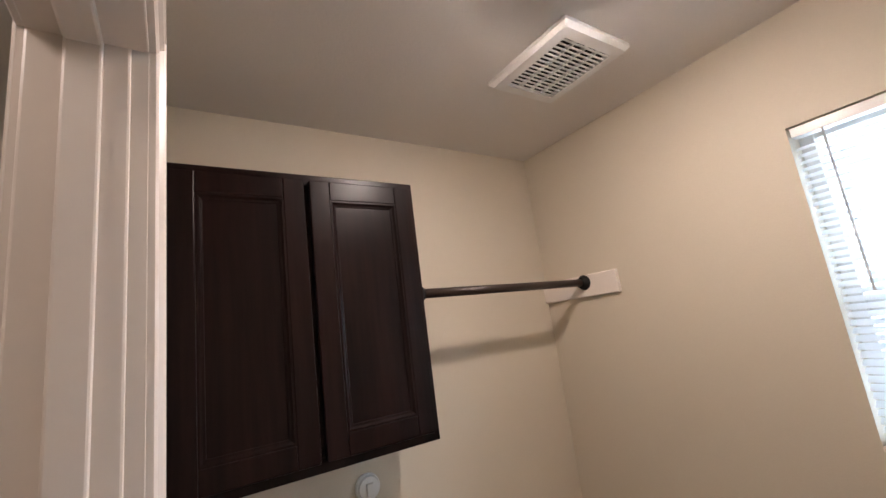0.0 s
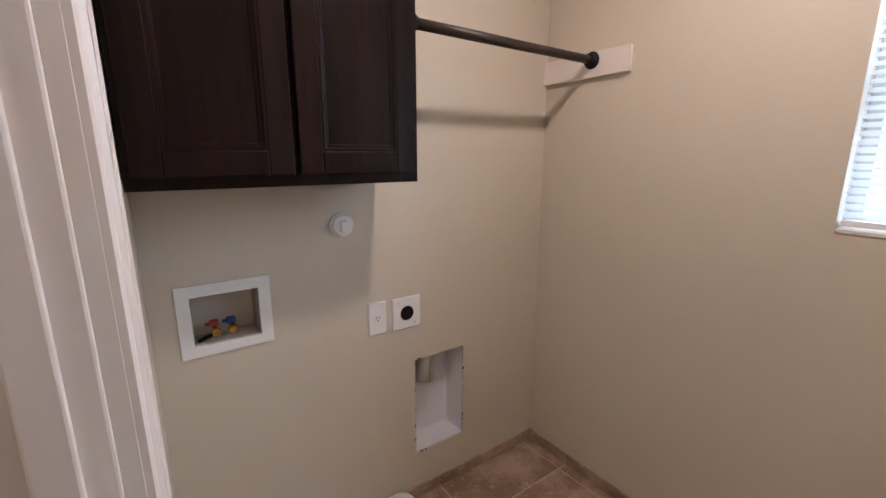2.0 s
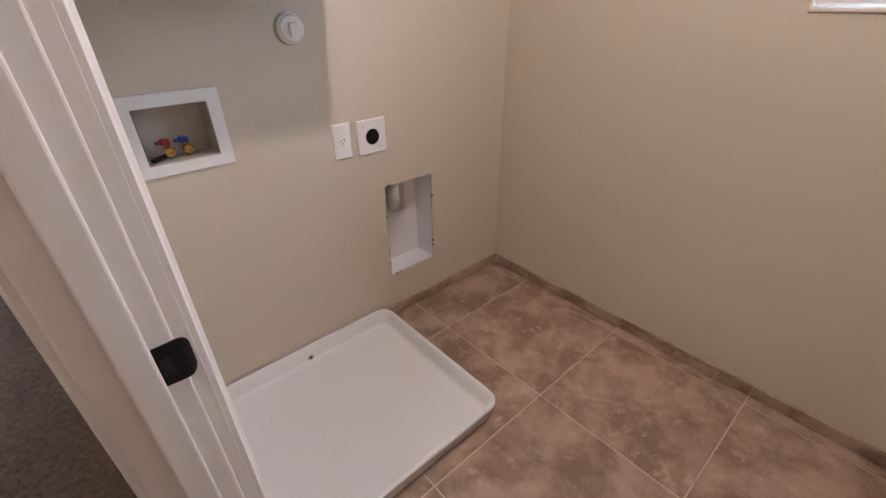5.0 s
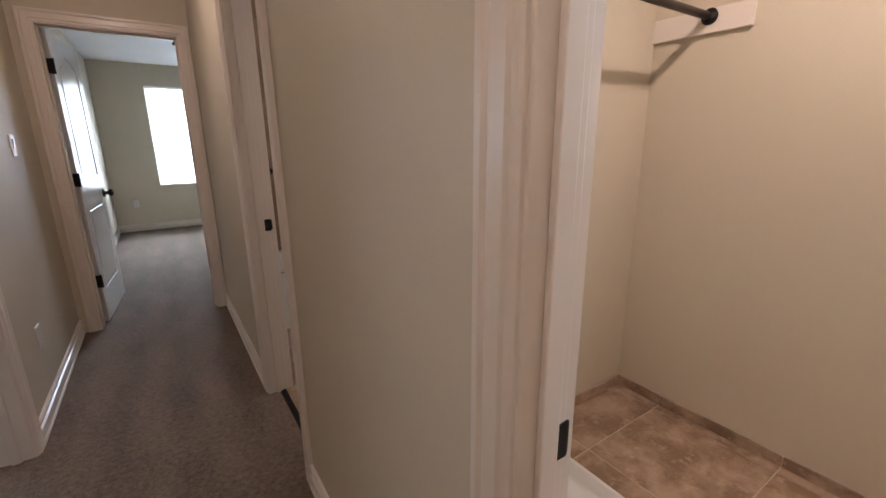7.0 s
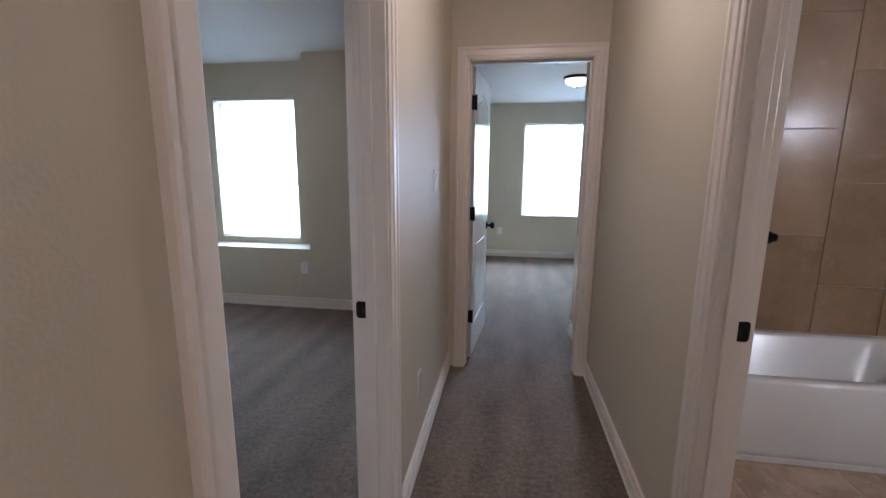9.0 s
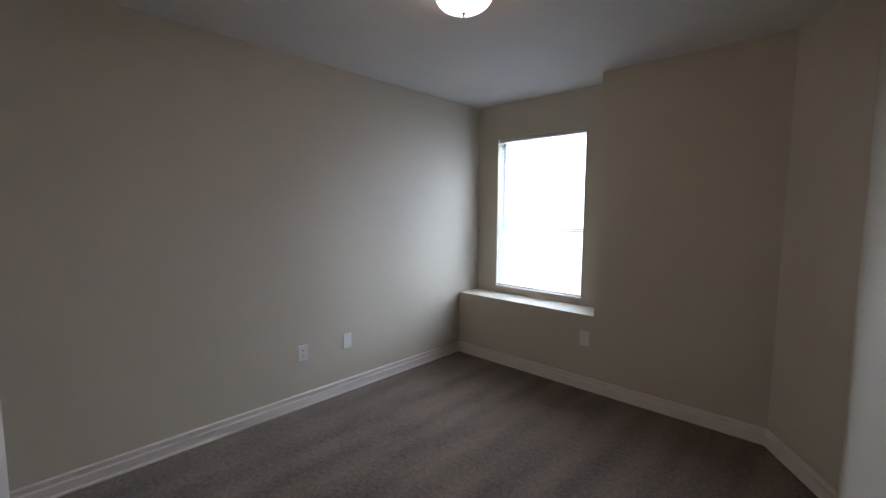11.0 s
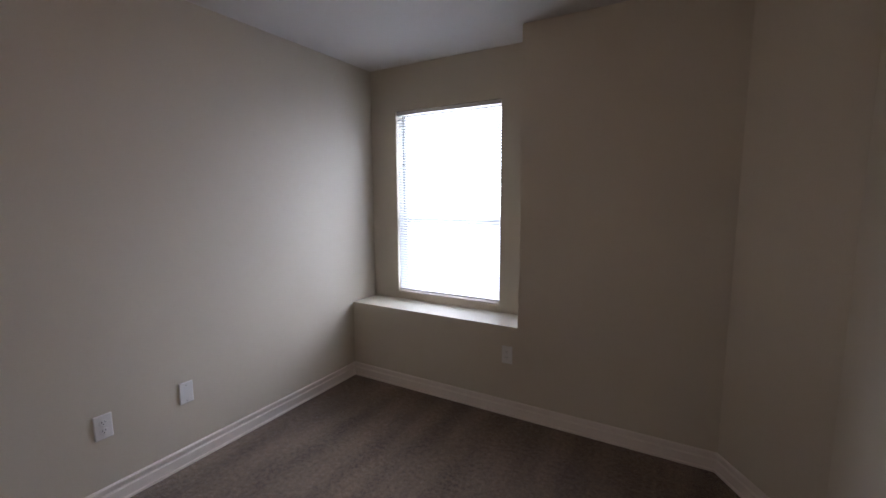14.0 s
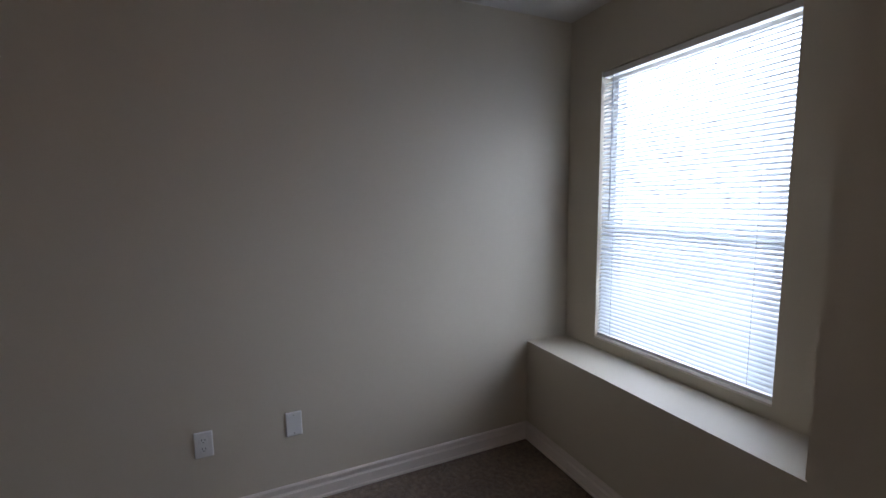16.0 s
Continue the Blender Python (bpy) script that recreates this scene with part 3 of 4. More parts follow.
# ---- windows and blinds ----
def window(name, axis, face, hole, label):
    """Vinyl single-hung window set into the opening. The room lies on the lower side of face."""
    a0, a1, z0, z1 = hole
    P = (lambda u, w, z: (u, w, z)) if axis == "x" else (lambda u, w, z: (w, u, z))
    ob = thing(name, P((a0 + a1) / 2, face + 0.1, z0), 0, label, "window", kind="structure")

    def bar(u0, u1, w0, w1, s, t, bevel=0.003):
        p, q = P(u0, w0, s), P(u1, w1, t)
        return box(p[0], q[0], p[1], q[1], s, t, bevel)

    d = face + 0.085
    part("window_frame", bar(a0, a0 + 0.035, d, d + 0.06, z0, z1), PLASTIC, ob)
    part("window_frame", bar(a1 - 0.035, a1, d, d + 0.06, z0, z1), PLASTIC, ob)
    part("window_frame", bar(a0 + 0.035, a1 - 0.035, d, d + 0.06, z0, z0 + 0.035), PLASTIC, ob)
    part("window_frame", bar(a0 + 0.035, a1 - 0.035, d, d + 0.06, z1 - 0.035, z1), PLASTIC, ob)
    zm = z0 + (z1 - z0) * 0.41
    part("meeting_rail", bar(a0 + 0.035, a1 - 0.035, d + 0.004, d + 0.05, zm - 0.022, zm + 0.022), PLASTIC, ob)
    for s, t in ((z0 + 0.035, zm - 0.022), (zm + 0.022, z1 - 0.035)):
        g = part("pane", bar(a0 + 0.035, a1 - 0.035, d + 0.026, d + 0.030, s, t, 0), GLASS, ob)
        g.visible_shadow = False
    part("window_sill", bar(a0, a1, face - 0.004, d, z0 - 0.004, z0 + 0.008, 0.003), TRIM, ob)
    return ob


def blind(axis, face, hole, label, tilt, wand_end, group="window blinds"):
    """Mini blind hung inside the reveal: headrail, single slats, bottom rail, ladder cords and wand."""
    a0, a1, z0, z1 = hole
    a0, a1 = a0 + 0.006, a1 - 0.006
    P = (lambda u, w, z: Vector((u, w, z))) if axis == "x" else (lambda u, w, z: Vector((w, u, z)))
    c = (a0 + a1) / 2
    ob = thing("window_blind", P(c, face + 0.022, z0), 0, label, "blind", group)

    def bar(u0, u1, w0, w1, s, t, bevel=0.002):
        p, q = P(u0, w0, s), P(u1, w1, t)
        return box(p[0], q[0], p[1], q[1], s, t, bevel)

    w0 = face + 0.024
    part("headrail", bar(a0, a1, w0 - 0.018, w0 + 0.018, z1 - 0.032, z1 - 0.004), PLASTIC, ob, "white metal headrail")
    part("bottom_rail", bar(a0, a1, w0 - 0.013, w0 + 0.013, z0 + 0.014, z0 + 0.030), PLASTIC, ob)
    half, pitch = 0.0125, 0.0205
    bm = bmesh.new()
    ca, sa = math.cos(radians(tilt)), math.sin(radians(tilt))
    rows = []
    for k in range(5):
        q = -1 + k / 2
        x, y = q * half, 0.0022 * (1 - q * q)
        rows.append((x * ca - y * sa, x * sa + y * ca))
    for th in (0, 0.0006):
        for (x, y), (x2, y2) in zip(rows, rows[1:]):
            v = [P(u, w, z + th) for u, w, z in ((a0 - c, x, y), (a1 - c, x, y), (a1 - c, x2, y2), (a0 - c, x2, y2))]
            bm.faces.new([bm.verts.new(p) for p in v])
    bmesh.ops.remove_doubles(bm, verts=bm.verts, dist=1e-6)
    me = bpy.data.meshes.new("slat")
    bm.to_mesh(me)
    bm.free()
    me.materials.append(SLAT)
    n = int((z1 - z0 - 0.075) / pitch)
    for k in range(n):
        s = new("slat", me)
        s.parent = ob
        s.location = P(0, 0.002, 0.044 + k * pitch)
    for u in (a0 + 0.09, a1 - 0.09):
        part("ladder_cord", rod(P(u, w0 - 0.0135, z0 + 0.02), P(u, w0 - 0.0135, z1 - 0.03), 0.0007, seg=6), PLASTIC, ob)
    u = a0 + 0.07 if wand_end < 0 else a1 - 0.07
    part("tilt_wand", rod(P(u, w0 - 0.024, z1 - 0.03 - (z1 - z0) * 0.52), P(u, w0 - 0.022, z1 - 0.03), 0.0036, seg=8), STRIP, ob, "clear plastic tilt wand")
    return ob


window("window_1", "y", LX, L_WIN, "white vinyl laundry window")
window("window_2", "x", BYW, B_WIN, "white vinyl single-hung bedroom window")
window("window_3", "x", FY, F_WIN, "white vinyl single-hung window in the far bedroom")
blind("y", LX, L_WIN, "white mini blind lowered over the laundry window", 32, 1)
blind("x", BYW, B_WIN, "white mini blind lowered over the bedroom window", 32, -1)
blind("x", FY, F_WIN, "white mini blind lowered over the far bedroom window", 32, -1)
for nm, ax, face, hole, power in (("laundry_daylight", "y", LX, L_WIN, DAY_LAUNDRY), ("bedroom_daylight", "x", BYW, B_WIN, DAY_BED), ("far_daylight", "x", FY, F_WIN, DAY_FAR)):
    c, z = (hole[0] + hole[1]) / 2, (hole[2] + hole[3]) / 2
    centre = (c, face + 0.55, z + 0.32) if ax == "x" else (face + 0.55, c, z + 0.32)
    window_daylight(nm, centre, (-68, 0, 0) if ax == "x" else (-68, 0, -90), hole[1] - hole[0] + 1.5, hole[3] - hole[2] + 1.2, power)


# ---- ceiling lamps ----
def ceiling_lamp(at, strength, label, colour=WARM, r=0.148, bowl=0.131):
    """Flush-mount lamp: bronze pan, glass bowl and finial."""
    x, y, z = at
    ob = thing("ceiling_lamp", at, 0, label, "ceiling lamp", "flush-mount lamps")
    part("pan", lathe([(0, 0), (r, 0), (r + 0.002, -0.010), (r - 0.003, -0.026), (r - 0.010, -0.034), (r - 0.016, -0.030), (0, -0.030)], at, seg=40), BRONZE, ob, "dark bronze ring", smooth=True)
    R, D = bowl, 0.075
    prof = [(R * math.cos(radians(a)), -0.031 - D * math.sin(radians(a))) for a in range(0, 90, 9)] + [(0.0, -0.031 - D)]
    part("bowl", lathe(prof, at, seg=40), glow_material("lamp_glass", colour, strength), ob, "frosted glass bowl, lit", smooth=True)
    part("finial", lathe([(0, -0.030 - D), (0.009, -0.032 - D), (0.010, -0.037 - D), (0.005, -0.041 - D), (0.007, -0.048 - D), (0.0, -0.053 - D)], at, seg=14), BRONZE, ob, smooth=True)
    return ob


def bath_stand_in_light(at, strength):
    """Added bar light for an unseen bright source mirrored in the tub tiles: back plate and three glass shades on short
    arms.
    """
    x, y, z = at
    ob = thing("bath_stand_in_light", at, 0, "added three-shade bar light on the bathroom wall, standing in for an unseen bright source", "wall lamp")
    part("back_plate", box(x - 0.025, x, y - 0.30, y + 0.30, z - 0.055, z + 0.055, 0.006), BRONZE, ob)
    glow = glow_material("bath_stand_in_glass", (0.93, 0.95, 1.0), strength)
    for k in (-1, 0, 1):
        yy = y + 0.2 * k
        part("arm", rod((x - 0.024, yy, z), (x - 0.09, yy, z), 0.010, seg=12), BRONZE, ob)
        part("shade", lathe([(0.0, 0.03), (0.028, 0.03), (0.040, 0.0), (0.058, -0.07), (0.060, -0.10), (0, -0.10)], (x - 0.10, yy, z), seg=20), glow, ob, "frosted glass shade, lit", smooth=True)
    return ob


def downlight(at, strength, label, colour=WARM):
    """Shallow disc light: white trim ring whose lip stands below a small domed lens."""
    ob = thing("downlight", at, 0, label, "ceiling lamp")
    part("trim_ring", lathe([(0, 0), (0.092, 0), (0.094, -0.006), (0.088, -0.018), (0.080, -0.036), (0.074, -0.037), (0.066, -0.020), (0.060, -0.010), (0, -0.010)], at, seg=40), PLASTIC, ob, smooth=True)
    part("lens", lathe([(0.046, -0.0105), (0.045, -0.040), (0.036, -0.050), (0.020, -0.055), (0, -0.056)], at, seg=32), glow_material("downlight_glass", colour, strength), ob, "frosted lens, lit", smooth=True)
    return ob


ceiling_lamp((-2.025, 3.46, 2.398), LAMP_BED, "lit flush-mount ceiling lamp with bronze ring and frosted bowl", (1.0, 0.76, 0.58))
ceiling_lamp((0.60, 6.40, CH), LAMP_FAR, "lit flush-mount ceiling lamp in the far bedroom")
ceiling_lamp((-0.04, 2.72, CH), LAMP_HALL, "lit flush-mount ceiling lamp in the hall")
ceiling_lamp((-0.03, 0.28, CH), LAMP_HALL, "lit flush-mount ceiling lamp in the hall by the laundry doorway")
downlight((1.29, 0.525, CH), LAMP_LAUNDRY, "lit shallow ceiling downlight with a white trim ring")
# Added lamp where the tub tiles' reflection points; the true source is unseen.
bath_stand_in_light((2.6, 2.06, 1.85), LAMP_BATH)


# ---- laundry room ----
def wall_cabinet():
    x0, x1, y0, z0, z1 = HRB + 0.003, 1.208, 1.176, 1.345, 2.125
    c = thing("wall_cabinet", ((x0 + x1) / 2, LY, z0), 0, "espresso-stained two-door wall cabinet above the washer hookups", "cabinet")
    part("body", box(x0, x1, y0 + 0.019, LY - 0.001, z0 + 0.012, z1, 0.001), WOOD, c)
    part("face_frame", box(x0, x1, y0, y0 + 0.019, z0, z0 + 0.035, 0.0015), WOOD, c)
    part("face_frame", box(x0, x1, y0, y0 + 0.019, z1 - 0.035, z1, 0.0015), WOOD, c)
    part("face_frame", box(x0, x0 + 0.03, y0, y0 + 0.019, z0 + 0.035, z1 - 0.035, 0.0015), WOOD, c)
    part("face_frame", box(x1 - 0.03, x1, y0, y0 + 0.019, z0 + 0.035, z1 - 0.035, 0.0015), WOOD, c)
    part("face_frame", box(0.851, 0.886, y0, y0 + 0.019, z0 + 0.035, z1 - 0.035, 0.0015), WOOD, c)
    for a, b in ((x0 + 0.012, 0.861), (0.875, x1 - 0.018)):
        za, zb, f = z0 + 0.026, z1 - 0.022, y0 - 0.019
        d = part("door", box(a + 0.03, b - 0.03, f + 0.009, f + 0.016, za + 0.03, zb - 0.03), WOOD, c, "recessed panel door")
        s = 0.056
        part("stile", box(a, a + s, f, f + 0.019, za, zb, 0.003), WOOD, d)
        part("stile", box(b - s, b, f, f + 0.019, za, zb, 0.003), WOOD, d)
        part("rail", box(a + s, b - s, f, f + 0.019, za, za + s, 0.003), WOOD, d)
        part("rail", box(a + s, b - s, f, f + 0.019, zb - s, zb, 0.003), WOOD, d)
        prof = [(0, 0), (0.017, 0), (0.016, 0.002), (0.010, 0.0035), (0.005, 0.0085), (0, 0.0085)]
        ia, ib, ja, jb = a + s, b - s, za + s, zb - s
        for p, q, n in (((ia, ja), (ib, ja), (0, 1)), ((ib, jb), (ia, jb), (0, -1)), ((ia, jb), (ia, ja), (1, 0)), ((ib, ja), (ib, jb), (-1, 0))):
            bm = bmesh.new()
            e = []
            for (x, z), t in ((p, 1), (q, -1)):
                dx, dz = q[0] - p[0], q[1] - p[1]
                ln = math.hypot(dx, dz)
                ring = [bm.verts.new((x + n[0] * u + t * dx / ln * u, f + 0.0095 - v, z + n[1] * u + t * dz / ln * u)) for u, v in prof]
                e.append(ring)
            for j in range(len(prof)):
                k = (j + 1) % len(prof)
                bm.faces.new((e[0][j], e[0][k], e[1][k], e[1][j]))
            part("panel_mould", bm, WOOD, d)
    return c


wall_cabinet()


def hanging_rod():
    board = thing("mounting_board", (LX, 1.25, 1.712), 0, "cream painted mounting board for the hanging rod", "board")
    part("plank", box(LX - 0.019, LX, 1.058, LY, 1.712, 1.802, 0.002), TRIM, board)
    r = thing("hanging_rod", (1.62, 1.212, 1.772), 0, "dark bronze closet rod between the cabinet and the wall", "closet rod")
    part("pole", rod((1.210, 1.212, 1.772), (LX - 0.022, 1.212, 1.772), 0.0155, seg=24), BRONZE, r, smooth=True)
    part("flange", lathe([(0, 0), (0.031, 0), (0.032, 0.004), (0.027, 0.010), (0.021, 0.013), (0.021, 0.028), (0, 0.028)], (LX - 0.019, 1.212, 1.772), "-X", 28), BLACK, r, "black round flange", smooth=True)
    part("flange", lathe([(0, 0), (0.031, 0), (0.032, 0.004), (0.027, 0.010), (0.021, 0.013), (0.021, 0.020), (0, 0.020)], (1.208, 1.212, 1.772), "X", 28), BLACK, r, smooth=True)


hanging_rod()


def exhaust_vent():
    x0, x1, y0, y1 = 1.428, 1.720, 0.646, 0.978
    v = thing("exhaust_vent", ((x0 + x1) / 2, (y0 + y1) / 2, CH), 0, "white plastic bathroom-style exhaust fan grille on the ceiling", "ceiling vent")
    z = CH
    rings = [rounded(x0, x1, y0, y1, 0.008, z - 0.001), rounded(x0, x1, y0, y1, 0.008, z - 0.012), rounded(x0 + 0.012, x1 - 0.012, y0 + 0.012, y1 - 0.012, 0.008, z - 0.024),
             rounded(x0 + 0.045, x1 - 0.045, y0 + 0.045, y1 - 0.045, 0.004, z - 0.026), rounded(x0 + 0.045, x1 - 0.045, y0 + 0.045, y1 - 0.045, 0.004, z - 0.012)]
    part("frame", ring_loft(rings, caps=(False, False)), PLASTIC, v)
    # Dark sheet on the ceiling; its colour gives the shade behind the slats.
    part("hollow_sheet", box(x0 + 0.03, x1 - 0.03, y0 + 0.03, y1 - 0.03, z - 0.006, z - 0.003), HOLLOW_SHADE, v)
    n = 15
    a, b = y0 + 0.045, y1 - 0.045
    for k in range(n):
        y = a + (b - a) * (k + 0.5) / n
        part("slat", box(x0 + 0.045, x1 - 0.045, y - 0.0034, y + 0.0034, z - 0.025, z - 0.0215, 0.001, seg=1), PLASTIC, v)
    for k in (1, 2, 3):
        x = x0 + 0.045 + (x1 - x0 - 0.09) * k / 4
        part("divider", box(x - 0.003, x + 0.003, a, b, z - 0.0245, z - 0.015), PLASTIC, v)


exhaust_vent()


def washer_box():
    x0, x1, z0, z1 = 0.592, 0.841, 0.853, 1.066
    h = WBOX
    w = thing("washer_outlet_box", ((x0 + x1) / 2, LY, z0), 0, "white washer outlet box recessed in the wall with two valves", "outlet box")
    y = LY
    bm = ring_loft([[(x0, y - 0.0005, z0), (x1, y - 0.0005, z0), (x1, y - 0.0005, z1), (x0, y - 0.0005, z1)],
                    [(x0 + 0.001, y - 0.006, z0 + 0.001), (x1 - 0.001, y - 0.006, z0 + 0.001), (x1 - 0.001, y - 0.006, z1 - 0.001), (x0 + 0.001, y - 0.006, z1 - 0.001)],
                    [(h[0], y - 0.007, h[2]), (h[1], y - 0.007, h[2]), (h[1], y - 0.007, h[3]), (h[0], y - 0.007, h[3])],
                    [(h[0] + 0.001, y + 0.004, h[2] + 0.001), (h[1] - 0.001, y + 0.004, h[2] + 0.001), (h[1] - 0.001, y + 0.004, h[3] - 0.001), (h[0] + 0.001, y + 0.004, h[3] - 0.001)]], caps=(False, False))
    part("frame", bm, PLASTIC, w)
    e = 0.002
    bm = ring_loft([[(h[0] + e, y + 0.002, h[2] + e), (h[1] - e, y + 0.002, h[2] + e), (h[1] - e, y + 0.002, h[3] - e), (h[0] + e, y + 0.002, h[3] - e)],
                    [(h[0] + e, y + 0.085, h[2] + e), (h[1] - e, y + 0.085, h[2] + e), (h[1] - e, y + 0.085, h[3] - e), (h[0] + e, y + 0.085, h[3] - e)]], caps=(False, True))
    part("lining", bm, BOX_IN, w)
    for x, mat, lab in ((0.687, RED, "red valve handle"), (0.733, BLUE, "blue valve handle")):
        zc = h[2] + 0.024
        v = part("valve", rod((x, y + 0.045, h[2] + 0.003), (x, y + 0.045, zc + 0.018), 0.008, seg=14), BRASS, w, "brass laundry valve")
        part("outlet", lathe([(0, 0.0), (0.006, 0.0), (0.006, 0.006), (0.0125, 0.008), (0.0135, 0.012), (0.0135, 0.026), (0.0115, 0.030), (0.006, 0.030), (0.0055, 0.022), (0, 0.022)], (x, y + 0.045, zc), "-Y", 18), BRASS, v)
        hd = box(x - 0.016, x + 0.010, y + 0.026, y + 0.048, zc + 0.016, zc + 0.034, 0.005)
        box(x - 0.028, x - 0.012, y + 0.030, y + 0.042, zc + 0.020, zc + 0.030, 0.003, hd)
        part("handle", hd, mat, v, lab)
    part("drain_stub", rod((0.640, y + 0.02, h[2] + 0.008), (0.675, y + 0.05, h[2] + 0.008), 0.006, seg=12), BLACK, w, "black drain hose stub")


washer_box()


def vent_niche():
    h, y, e, D = NBOX, LY, 0.004, 0.10
    n = thing("dryer_vent_box", ((h[0] + h[1]) / 2, y, h[2]), 0, "white metal dryer vent box recessed into rough-cut drywall", "vent box")
    q = lambda yy, i: [(h[0] + i, yy, h[2] + i), (h[1] - i, yy, h[2] + i), (h[1] - i, yy, h[3] - i), (h[0] + i, yy, h[3] - i)]
    part("lining", ring_loft([q(y + 0.004, e), q(y + D, e + 0.012)], caps=(False, True)), NICHE, n)
    part("duct", lathe([(0.044, 0), (0.044, 0.115), (0.042, 0.115), (0.042, 0)], (h[0] + 0.075, y + 0.050, h[3] - 0.122), seg=28), STEEL, n, "galvanised duct stub", smooth=True)
    part("duct_seam", box(h[0] + 0.073, h[0] + 0.079, y + 0.003, y + 0.007, h[3] - 0.122, h[3] - 0.006), STEEL, n)
    rnd = random.Random(5)
    for side in range(4):
        length = (h[1] - h[0]) if side % 2 == 0 else (h[3] - h[2])
        k = 22 if side % 2 == 0 else 34
        bm, gap = bmesh.new(), bmesh.new()
        for i in range(k):
            a, b = length * i / k, length * (i + rnd.uniform(0.7, 1.1)) / k
            w = rnd.uniform(0.001, 0.005)
            into = bm if rnd.random() < 0.86 else gap
            t = 0.002 if into is bm else 0.0008
            if side == 0:
                box(h[0] + a, h[0] + b, y - t, y + 0.004, h[3] - 0.001, h[3] + w, 0, into)
            elif side == 2:
                box(h[0] + a, h[0] + b, y - t, y + 0.004, h[2] - w * 0.5, h[2] + 0.001, 0, into)
            elif side == 1:
                box(h[1] - 0.001, h[1] + w, y - t, y + 0.004, h[2] + a, h[2] + b, 0, into)
            else:
                box(h[0] - w, h[0] + 0.001, y - t, y + 0.004, h[2] + a, h[2] + b, 0, into)
        tagged(part("torn_edge", bm, GYPSUM, n), kind="stuff")
        # Solid dark strips: the shade of gaps along the cut, put in as colour.
        tagged(part("edge_gap_shade", gap, HOLLOW_SHADE, n), kind="stuff")


vent_niche()


def plate_box(w, h):
    """A wall plate in its own frame: x across, z up, its face to -y."""
    bm = ring_loft([rounded(-w / 2, w / 2, -h / 2, h / 2, 0.004, 0.0, 3), rounded(-w / 2, w / 2, -h / 2, h / 2, 0.004, 0.003, 3), rounded(-w / 2 + 0.004, w / 2 - 0.004, -h / 2 + 0.004, h / 2 - 0.004, 0.003, 0.0065, 3)], caps=(False, True))
    bm.transform(Matrix.Rotation(radians(90), 4, "X"))
    return bm


def outlet(at, turn, style, label, w=0.072, h=0.116):
    """style: duplex, single, range, blank or switch. turn 0 looks to -y."""
    o = thing("light_switch" if style == "switch" else "wall_outlet", at, turn, label, "switch" if style == "switch" else "outlet", "wall plates")
    part("plate", plate_box(w, h), PLASTIC, o, local=True)
    if style in ("duplex", "single"):
        for z in ((0.0195, -0.0195) if style == "duplex" else (0.0,)):
            f = part("receptacle", lathe([(0, 0), (0.0165, 0), (0.0172, 0.001), (0.0165, 0.0018), (0, 0.002)], (0, -0.0062, z), "-Y", 24), PLASTIC, o, local=True)
            # Slots and hole are solid pieces, coloured as the shade within them.
            for x, hh in ((-0.006, 0.008), (0.006, 0.0065)):
                part("slot", box(x - 0.0012, x + 0.0012, -0.0092, -0.0072, z + 0.001, z + 0.001 + hh), HOLLOW_SHADE, f, local=True)
            part("ground_hole", rod((0, -0.0072, z - 0.0065), (0, -0.0092, z - 0.0065), 0.0023, seg=10), HOLLOW_SHADE, f, local=True)
    if style == "range":
        part("receptacle", lathe([(0, 0), (0.0275, 0), (0.0285, 0.002), (0.0265, 0.004), (0.024, 0.0025), (0, 0.0025)], (0, -0.006, 0), "-Y", 32), BLACK, o, "round black receptacle", local=True)
        for x, z in ((-0.035, 0.042), (0.035, -0.042)):
            part("screw", lathe([(0, 0), (0.003, 0), (0.002, 0.001), (0, 0.0012)], (x, -0.0064, z), "-Y", 10), STEEL, o, local=True)
    if style == "switch":
        bm = box(-0.017, 0.017, -0.0105, -0.006, -0.034, 0.034, 0.002)
        for v in bm.verts:
            if v.co.y < -0.008:
                v.co.y -= 0.004 * v.co.z / 0.034
        part("rocker", bm, PLASTIC, o, local=True)
    if style == "blank":
        for z in (0.042, -0.042):
            part("screw", lathe([(0, 0), (0.003, 0), (0.002, 0.001), (0, 0.0012)], (0, -0.0064, z), "-Y", 10), STEEL, o, local=True)
    return o


outlet((1.196, LY, 0.842), 0, "single", "white single receptacle plate above the vent box", 0.070, 0.124)
outlet((1.317, LY, 0.838), 0, "range", "white square plate with a round black dryer receptacle", 0.122, 0.126)


def dial():
    d = thing("wall_dial", (1.078, LY, 1.196), 0, "white round plastic wall cap with a raised tab", "wall cap")
    part("cap", lathe([(0, 0), (0.041, 0), (0.042, 0.004), (0.040, 0.012), (0.037, 0.014), (0.035, 0.012), (0.033, 0.022), (0, 0.024)], (0, 0, 0), "-Y", 36), PLASTIC, d, local=True, smooth=False)
    part("tab", box(-0.012, 0.010, -0.036, -0.022, -0.020, 0.016, 0.003), PLASTIC, d, "raised square tab", local=True)


dial()


